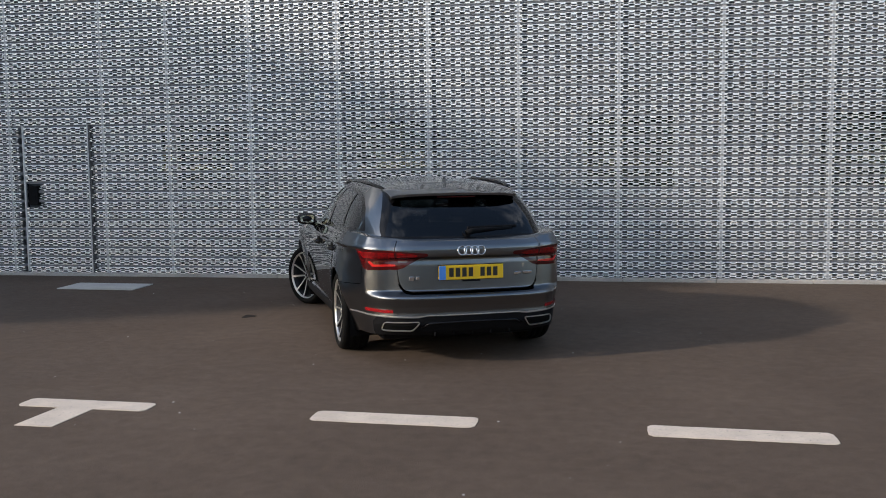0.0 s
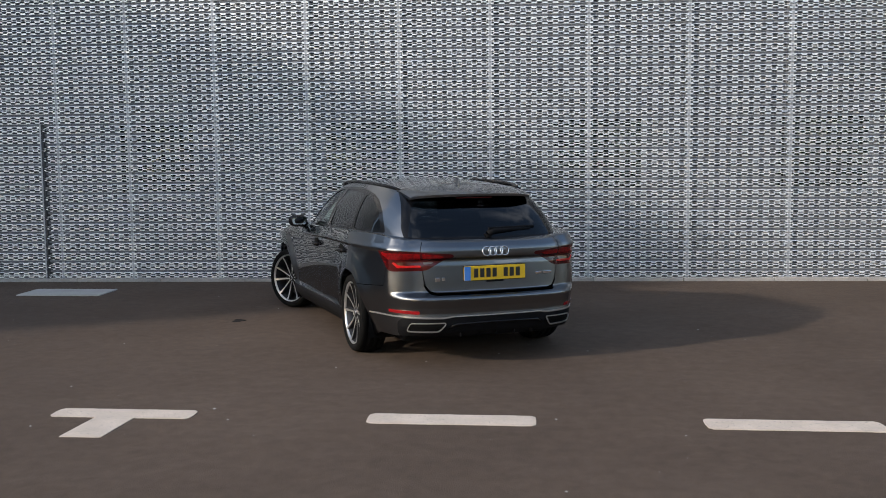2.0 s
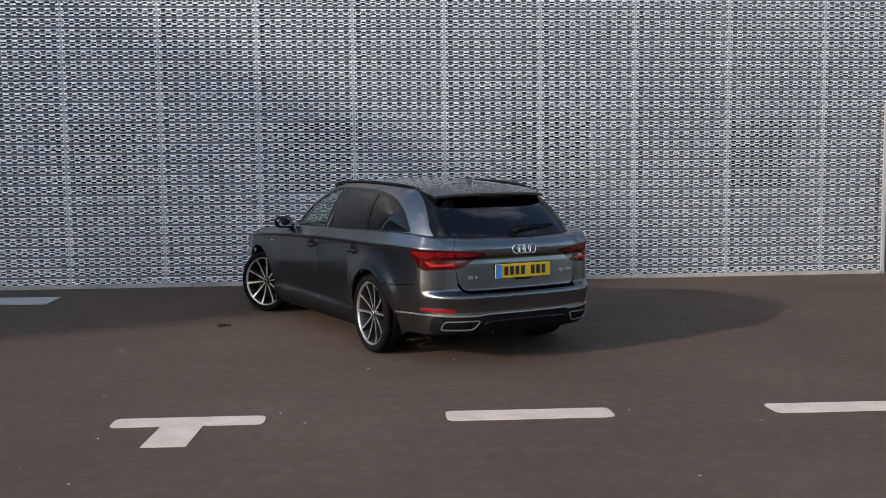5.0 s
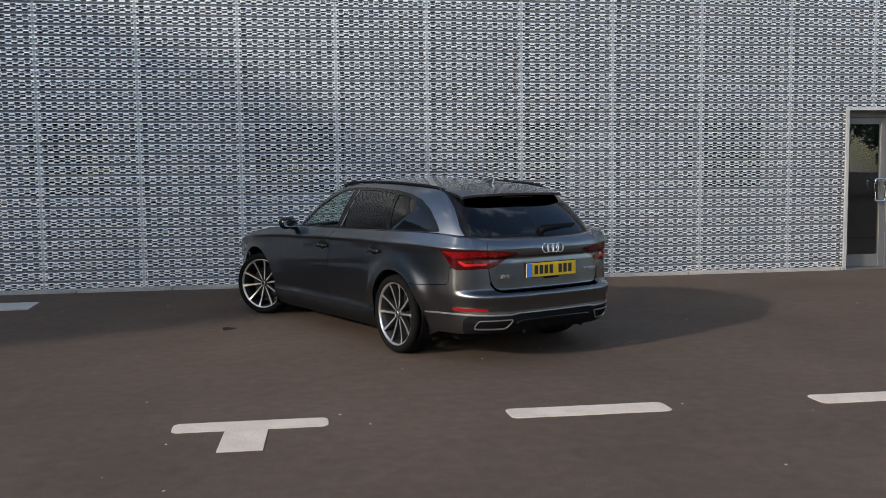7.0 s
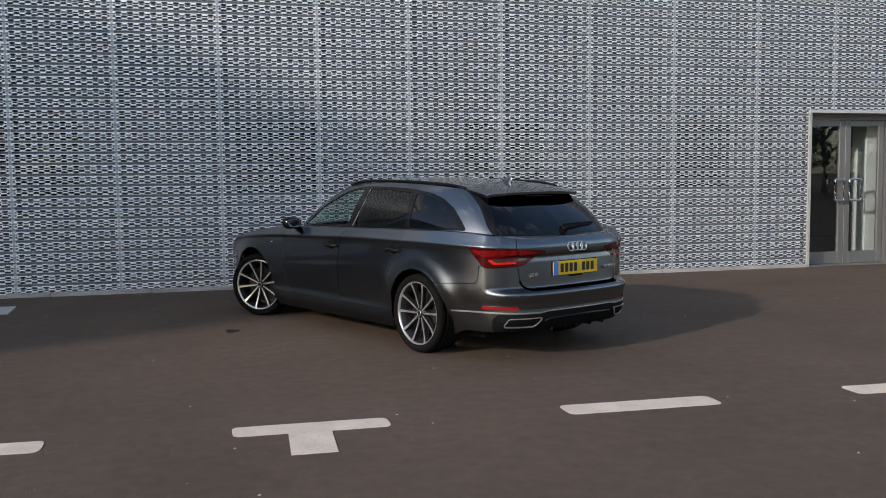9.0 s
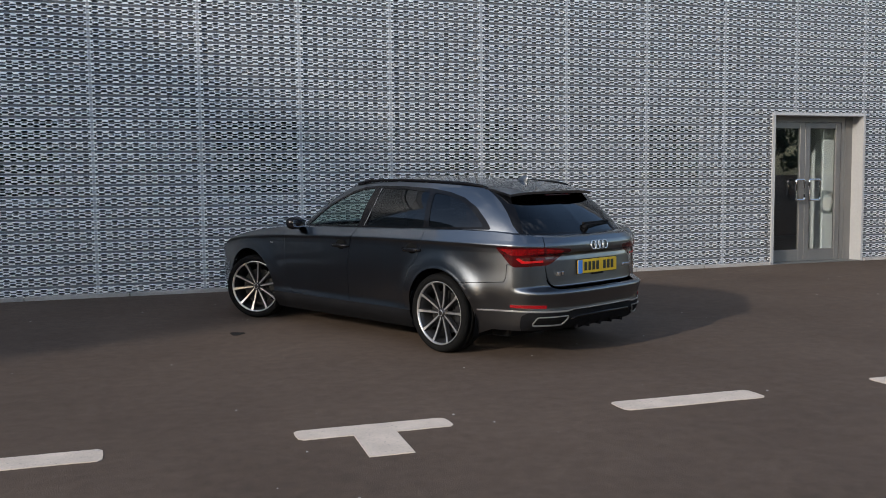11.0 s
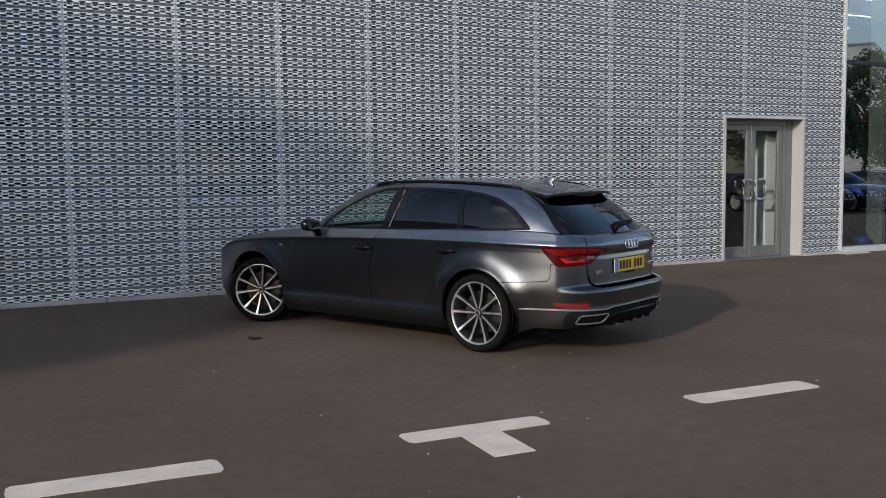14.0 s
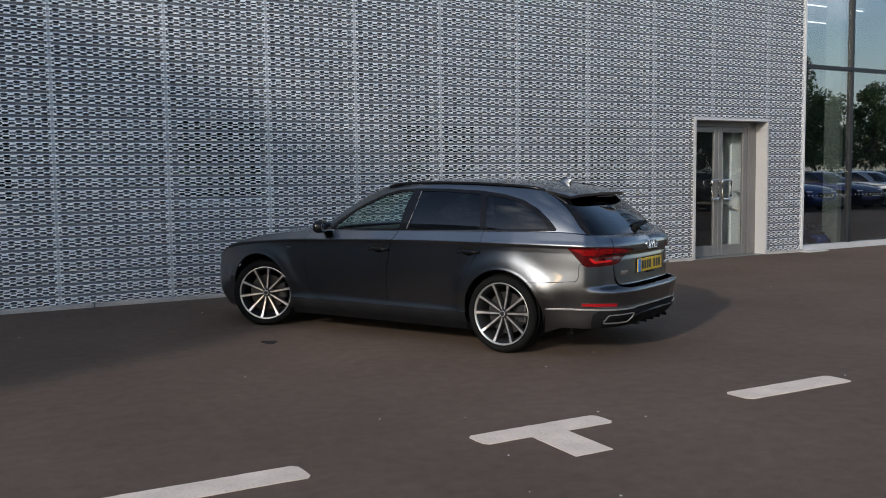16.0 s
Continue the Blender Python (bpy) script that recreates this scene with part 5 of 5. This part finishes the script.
            z = z + (1.326 - 0.010 * np.abs(u) ** 2 - 0.014 * np.abs(u) ** 8 - z) * np.maximum(v, 0) ** 1.25
            return x, y, z
        sp = sheet_of(spoiler, np.linspace(-1, 1, 60), np.linspace(0, 1, 16))
        if sp.N[:, 2].mean() < 0:
            sp.N, sp.T = -sp.N, sp.T[:, ::-1]
        so = sheet_part("roof_spoiler", [sp], paint, gate_ob, "body-coloured roof spoiler", 0.020)
        under = Sheet(sp.P - np.array([0, 0, 0.022]), -sp.N, sp.Q, sp.T[:, ::-1])
        sheet_part("spoiler_underside", [under], BLACK_GLOSS, so, "black underside", 0)
        part("brake_light", boxed(0.497, 0.52, -0.16, 0.16, 1.288, 1.300, bevel=0.003, seg=1), LAMP_SMOKE, so, "dark high brake light")
        # rear wiper
        wp = part("wiper", tube([(0.236, -0.01, 1.016), (0.244, -0.06, 1.034), (0.262, -0.22, 1.042), (0.288, -0.40, 1.046)], [0.026, 0.021, 0.014, 0.010], 10), BLACK_SATIN, gate_ob, "black rear wiper", smooth=True)
        part("wiper_blade", tube([(0.250, -0.02, 1.056), (0.305, -0.44, 1.060)], 0.011, 6), BLACK_SATIN, wp)
        part("wiper_hub", lathe([(0.0, -0.036), (0.026, -0.036), (0.034, -0.018), (0.036, 0.012)], 20), BLACK_SATIN, wp, smooth=True).matrix_basis = pose(0.236, -0.01, 1.012, 60, 0, 90)
        # number plate, with bars in place of its characters
        px = 0.090
        plate = part("number_plate", boxed(px - 0.008, px, -0.26, 0.26, 0.668, 0.779, bevel=0.003, seg=1), PLATE_YELLOW, gate_ob, "yellow rear number plate")
        part("plate_band", boxed(px - 0.0105, px - 0.007, 0.205, 0.258, 0.670, 0.777), PLATE_BLUE, plate, "blue band")
        for k in range(7):
            y = 0.16 - k * 0.052 - (0.042 if k > 3 else 0.0)
            part("bar", boxed(px - 0.0105, px - 0.007, y - 0.0175, y + 0.0175, 0.690, 0.760), INK, plate)
        part("plate_foot", boxed(px - 0.012, px + 0.005, -0.07, 0.07, 0.652, 0.668), BLACK_SATIN, plate)
        part("plate_recess", boxed(px - 0.001, px + 0.012, -0.262, 0.262, 0.664, 0.783, bevel=0.003), BLACK_SATIN, gate_ob)
        # plain chrome rings and bars for the badges
        for k in range(4):
            pts = [(0.094, 0.075 - 0.050 * k + 0.034 * math.cos(q), 0.893 + 0.034 * math.sin(q)) for q in np.linspace(0, 2 * math.pi, 28, endpoint=False)]
            part("badge_ring", tube([(x - 0.026 + (z - 0.893) * 0.2, y, z) for x, y, z in pts], 0.0042, 8, closed=True), CHROME, gate_ob, "chrome ring", smooth=True)
        for y0, y1, z0, z1 in ((0.445, 0.485, 0.668, 0.700), (0.405, 0.432, 0.672, 0.700), (-0.355, -0.385, 0.690, 0.712), (-0.39, -0.42, 0.690, 0.712), (-0.43, -0.505, 0.690, 0.712)):
            xb = 0.094 if abs(y0) < 0.39 else 0.118
            part("badge_bar", boxed(xb - 0.012 + (0.0 if y0 > 0 else 0.006), xb + 0.02, min(y0, y1), max(y0, y1), z0, z1, bevel=0.003, seg=1), CHROME, gate_ob, "small chrome bar")
        # aerial fin on the roof
        fin = bmesh.new()
        bmesh.ops.create_uvsphere(fin, u_segments=16, v_segments=10, radius=1.0)
        for v in fin.verts:
            v.co = (0.070 * v.co.x - 0.035 * max(0, v.co.z), 0.016 * v.co.y * (1 - 0.6 * max(0, v.co.z)), 0.046 * max(v.co.z, -0.2))
        bmesh.ops.translate(fin, vec=(0.90, 0, 1.408), verts=fin.verts)
        part("aerial", fin, paint, car, "shark-fin aerial", smooth=True)
        # cabin
        part("cabin_floor", boxed(0.80, 3.20, -0.68, 0.68, 0.24, 0.30), SEAT, car)
        part("boot_cover", boxed(0.42, 1.15, -0.62, 0.62, 0.90, 0.93, bevel=0.01), SEAT, car)
        dash = part("dashboard", boxed(2.72, 3.28, -0.74, 0.74, 0.72, 0.965, bevel=0.06), SEAT, car, "dark dashboard")
        ring = [(2.62 + 0.06 * math.sin(q), -0.36 + 0.175 * math.cos(q), 0.90 + 0.165 * math.sin(q)) for q in np.linspace(0, 2 * math.pi, 32, endpoint=False)]
        part("steering_wheel", tube(ring, 0.014, 8, closed=True), SEAT, car, smooth=True)
        for y in (-0.36, 0.36):
            st = part("front_seat", boxed(1.72, 2.24, y - 0.25, y + 0.25, 0.42, 0.60, bevel=0.06), SEAT, car, "dark front seat")
            bk = boxed(-0.07, 0.07, -0.24, 0.24, 0.0, 0.62, bevel=0.05)
            part("backrest", bk, SEAT, st).matrix_basis = pose(1.74, y, 0.52, 0, -14, 0)
            part("headrest", boxed(1.53, 1.62, y - 0.12, y + 0.12, 1.16, 1.32, bevel=0.035), SEAT, st)
        rs = part("rear_seat", boxed(1.15, 1.62, -0.62, 0.62, 0.46, 0.64, bevel=0.05), SEAT, car, "dark rear bench")
        part("backrest", boxed(1.02, 1.16, -0.62, 0.62, 0.6, 1.06, bevel=0.04), SEAT, rs)
        for y in (-0.40, 0.0, 0.40):
            part("headrest", boxed(1.02, 1.10, y - 0.11, y + 0.11, 1.06, 1.18, bevel=0.03), SEAT, rs)
    else:
        tr = sheet_part("side_windows", both(dlo), TINT_DARK, car, "dark side windows", 0)
        sheet_part("rear_window", both(glass_r) + both(rear_s), TINT_DARK, car, "dark rear window", 0)
        for s in (1, -1):
            part("tail_lamp", boxed(0.10, 0.30, s * 0.66 - 0.12, s * 0.66 + 0.12, 0.77, 0.89, bevel=0.03), LAMP_RED, car)
            part("headlamp", boxed(4.35, 4.52, s * 0.62 - 0.14, s * 0.62 + 0.14, 0.64, 0.73, bevel=0.03), TRIM, car)
        part("grille", boxed(4.62, 4.735, -0.36, 0.36, 0.34, 0.66, bevel=0.03), BLACK_GLOSS, car)
        part("front_plate", boxed(4.73, 4.742, -0.26, 0.26, 0.42, 0.53), TRIM, car, "pale front plate")
    # dark belly and wheel housings
    part("underbody", boxed(0.48, 4.40, -0.64, 0.64, 0.155, 0.26, bevel=0.03), BLACK_SATIN, car)
    part("tail_box", boxed(0.26, 0.62, -0.60, 0.60, 0.24, 0.58, bevel=0.03), SHADOW_GAP, car)
    for wx in (REAR_X, FRONT_X):
        for s in (1, -1):
            hs = bmesh.new()
            n = 28
            hr = 0.386 if wx == REAR_X else 0.414
            a = [[hs.verts.new((wx + hr * math.cos(q), s * yy, HUB_Z + hr * math.sin(q))) for q in [math.pi * (-0.14 + 1.28 * k / n) for k in range(n + 1)]] for yy in (0.868, 0.58)]
            for k in range(n):
                hs.faces.new((a[0][k], a[0][k + 1], a[1][k + 1], a[1][k]))
            hs.faces.new(a[1])
            part("wheel_housing", hs, BLACK_SATIN, car)
            steer = STEER if wx == FRONT_X else 0.0
            my = 0.800
            if fine:
                wheel_parts(car, pose(wx, s * my, HUB_Z, 0, 7 if wx == FRONT_X else 0, steer + (0 if s == 1 else 180)))
            else:
                w = part("wheel", lathe([(0.0, 0.09), (0.26, 0.10), (0.30, 0.115), (0.33, 0.09), (0.33, -0.09), (0.30, -0.11), (0.0, -0.10)], 24), TYRE, car)
                w.matrix_basis = pose(wx, s * my, HUB_Z, 0, 0, 0 if s == 1 else 180)
                part("rim", lathe([(0.0, 0.104), (0.10, 0.112), (0.235, 0.117), (0.25, 0.108)], 24), ALLOY, w)
    return car


STEER = 29.0
estate_car(pose(-1.0033, 7.0248, 0, 0, 0, 114.6), GREY_PAINT, "dark grey metallic estate car, parked with its front wheels turned")

# ---------------------------------------------------------------- inside the showroom
thing("column", bm_mesh("column", boxed(9.38, 9.74, 12.95, 13.30, 0.012, 6.6, bevel=0.02), COLUMN), "pale green-grey square column inside the showroom", "column")
thing("lobby_column", bm_mesh("lobby_column", boxed(6.46, 6.86, 13.00, 13.35, 0.012, 6.6, bevel=0.01), WHITE_IN), "white column just inside the entrance", "column")
for x, y in ((10.95, 14.57), (11.75, 16.08), (12.45, 17.55)):
    lt = root("ceiling_light", pose(x, y, 5.0), "slim white strip light hung from the ceiling", "light", "strip lights of the showroom")
    part("housing", boxed(-1.37, 1.37, -0.035, 0.035, 0.02, 0.07), TRIM, lt)
    part("diffuser", boxed(-1.35, 1.35, -0.012, 0.012, 0.006, 0.018), LED, lt)
    for q in (-1.0, 1.0):
        part("cable", tube([(q, 0, 0.07), (q, 0, 1.6)], 0.006, 6), DARK_METAL, lt)


def toy_car(m):
    t = root("toy_car", m, "small blue plastic ride-on toy car behind the glass", "toy")
    b = bmesh.new()
    bmesh.ops.create_uvsphere(b, u_segments=24, v_segments=12, radius=1.0)
    for v in b.verts:
        x, y, z = v.co
        v.co = (0.34 * math.copysign(abs(x) ** 0.7, x), 0.16 * math.copysign(abs(y) ** 0.7, y), 0.17 + 0.10 * math.copysign(abs(z) ** 0.7, z) + (0.05 if x > 0.2 and z > 0 else 0))
    part("body", b, TOY_BLUE, t, smooth=True)
    part("seat", boxed(-0.24, 0.02, -0.10, 0.10, 0.24, 0.30, bevel=0.03), BLACK_SATIN, t, "black seat")
    ring = [(0.10 + 0.03 * math.sin(q), 0.10 * math.cos(q), 0.40 + 0.06 * math.sin(q)) for q in np.linspace(0, 2 * math.pi, 20, endpoint=False)]
    part("steering_wheel", tube(ring, 0.014, 8, closed=True), BLACK_SATIN, t, smooth=True)
    part("steering_column", tube([(0.16, 0, 0.26), (0.10, 0, 0.40)], 0.016, 8), BLACK_SATIN, t)
    for x in (-0.20, 0.22):
        for y in (-0.15, 0.15):
            part("wheel", lathe([(0.0, -0.03), (0.085, -0.03), (0.095, 0.0), (0.085, 0.03), (0.0, 0.03)], 20), BLACK_SATIN, t).matrix_basis = pose(x, y, 0.095)


toy_car(pose(8.80, 13.02, 0.012, 0, 0, 70))

stand = root("plant_stand", pose(10.25, 13.6, 0.012), "bright green plant on a tall pale stand", "plant")
part("foot", lathe([(0.0, 0.0), (0.20, 0.0), (0.20, 0.02), (0.03, 0.04)], 24, "Z"), TRIM, stand)
part("pole", tube([(0, 0, 0.02), (0, 0, 1.0)], 0.028, 10), TRIM, stand)
part("pot", lathe([(0.0, 0.98), (0.10, 0.98), (0.15, 1.20), (0.13, 1.20), (0.0, 1.16)], 20, "Z"), TRIM, stand)
rnd = random.Random(9)
V, F = [], []
for i in range(130):
    q, r, h = rnd.uniform(0, 6.28), rnd.uniform(0.02, 0.24), rnd.uniform(1.18, 1.75)
    c = Vector((r * math.cos(q), r * math.sin(q), h))
    d = Vector((math.cos(q), math.sin(q), rnd.uniform(-0.2, 0.9))).normalized() * rnd.uniform(0.08, 0.15)
    s = d.cross(Vector((0, 0, 1))).normalized() * 0.028
    b = len(V)
    V += [c, c + d * 0.5 + s, c + d, c + d * 0.5 - s]
    F += [(b, b + 1, b + 2, b + 3)]
part("leaves", mesh_of("leaves", V, F, PLANT), PLANT, stand)

# ---------------------------------------------------------------- parked cars and trees across the yard, mirrored in the glass
PAINTS = [car_paint("blue_car_paint", (0.02, 0.035, 0.16), 0.5), car_paint("silver_car_paint", (0.45, 0.46, 0.48), 0.7), car_paint("black_car_paint", (0.012, 0.012, 0.014), 0.3),
          car_paint("navy_car_paint", (0.012, 0.018, 0.07), 0.5), car_paint("white_car_paint", (0.7, 0.7, 0.7), 0.0)]
LABELS = ["blue estate car parked across the yard", "silver estate car parked across the yard", "black estate car parked across the yard", "navy blue estate car parked across the yard", "white estate car parked across the yard"]
order = [2, 0, 3, 1, 0, 2, 4, 3]
first = {}
for i, k in enumerate(order):
    m = pose(20.0 + 2.75 * i, -2.4 - 0.1 * (i % 3), 0, 0, 0, 90 + (1.5 if i % 2 else -1))
    if k in first:
        copy_thing(first[k], m)
    else:
        first[k] = estate_car(m, PAINTS[k], LABELS[k], False, "cars parked across the yard")


def tree(seed, height, spread, m):
    rnd = random.Random(seed)
    t = root("tree", m, "leafy green tree at the edge of the yard", "tree", "trees round the yard")
    pts = [(rnd.uniform(-0.1, 0.1) * k, rnd.uniform(-0.1, 0.1) * k, height * 0.62 * k / 5) for k in range(6)]
    b = tube(pts, [0.24, 0.20, 0.17, 0.14, 0.10, 0.05], 8)
    part("trunk", b, BARK, t, smooth=True)
    limbs = []
    for i in range(9):
        h = height * rnd.uniform(0.25, 0.58)
        q = rnd.uniform(0, 6.28)
        r = spread * rnd.uniform(0.5, 0.85)
        e = Vector((r * math.cos(q), r * math.sin(q), h + height * rnd.uniform(0.08, 0.28)))
        limbs.append(e)
        part("limb", tube([(0, 0, h), tuple(e * 0.5 + Vector((0, 0, h * 0.55))), tuple(e)], [0.08, 0.05, 0.02], 6), BARK, t)
    V, F = [], []
    clumps = []
    for i in range(64):
        a = rnd.uniform(0, 6.28)
        h = rnd.uniform(0.24, 1.0)
        r = spread * math.sqrt(rnd.random()) * (1.05 - 0.75 * abs(h - 0.45) / 0.55)
        clumps.append((Vector((r * math.cos(a), r * math.sin(a), h * height)), rnd.uniform(0.45, 0.95)))
    for c, cr in clumps:
        for k in range(110):
            d = Vector((rnd.gauss(0, 1), rnd.gauss(0, 1), rnd.gauss(0, 0.8))).normalized() * cr * rnd.uniform(0.55, 1.0)
            p = c + d
            u = Vector((rnd.gauss(0, 1), rnd.gauss(0, 1), rnd.gauss(0, 1))).normalized()
            w = u.cross(Vector((rnd.gauss(0, 1), rnd.gauss(0, 1), rnd.gauss(0, 1)))).normalized()
            s = rnd.uniform(0.09, 0.17)
            b = len(V)
            V += [p + u * s, p + w * s * 0.6, p - u * s, p - w * s * 0.6]
            F.append((b, b + 1, b + 2, b + 3))
    part("crown", mesh_of("crown", V, F, LEAF), LEAF, t)
    return t


kinds = [tree(1, 8.5, 2.6, pose(19, -27, 0)), tree(2, 7.2, 2.3, pose(24.5, -26, 0, 0, 0, 40)), tree(3, 10.0, 3.0, pose(30, -28, 0))]
rnd = random.Random(21)
x = 35.0
while x < 80:
    copy_thing(rnd.choice(kinds), pose(x, -26 + rnd.uniform(-2, 1.5), 0, 0, 0, rnd.uniform(0, 360)))
    x += rnd.uniform(3.2, 5.2)
x = -44.0
while x < 14:
    copy_thing(rnd.choice(kinds), pose(x, -30 + rnd.uniform(-3, 3), 0, 0, 0, rnd.uniform(0, 360)))
    x += rnd.uniform(3.6, 5.6)
y = -26.0
while y < 44:
    copy_thing(rnd.choice(kinds), pose(-46 + rnd.uniform(-3, 3), y, 0, 0, 0, rnd.uniform(0, 360)))
    y += rnd.uniform(3.6, 5.6)

# ---------------------------------------------------------------- a white building far behind the trees, mirrored in the glass
far_house = root("white_building", pose(65.0, -33.0, 0, 0, 0, 50), "plain white gabled building far behind the trees", "building")
outline = [(-9.0, 0.0), (1.3, 0.0), (1.3, 10.9), (0.0, 12.5), (-9.0, 12.3)]
bm = bmesh.new()
front = [bm.verts.new((x, 0.0, z)) for x, z in outline]
rear = [bm.verts.new((x, -9.0, z)) for x, z in outline]
bm.faces.new(front)
bm.faces.new(rear[::-1])
for i in range(5):
    bm.faces.new((front[i], rear[i], rear[(i + 1) % 5], front[(i + 1) % 5]))
bmesh.ops.recalc_face_normals(bm, faces=bm.faces)
part("wall", bm, WHITE_IN, far_house, "white rendered wall")
(xa, za), (xb, zb), (xc, zc) = outline[4], outline[3], outline[2]
for (x0, z0), (x1, z1) in (((xa, za), (xb, zb)), ((xb, zb), (xc, zc))):
    rb = bmesh.new()
    v = [rb.verts.new(c) for c in ((x0, 0.15, z0 + 0.01), (x1, 0.15, z1 + 0.01), (x1, -9.15, z1 + 0.01), (x0, -9.15, z0 + 0.01), (x0, 0.15, z0 + 0.16), (x1, 0.15, z1 + 0.16), (x1, -9.15, z1 + 0.16), (x0, -9.15, z0 + 0.16))]
    for f in ((0, 1, 2, 3), (7, 6, 5, 4), (0, 4, 5, 1), (1, 5, 6, 2), (2, 6, 7, 3), (3, 7, 4, 0)):
        rb.faces.new([v[i] for i in f])
    part("roof", rb, RENDER, far_house, "grey roof edge")
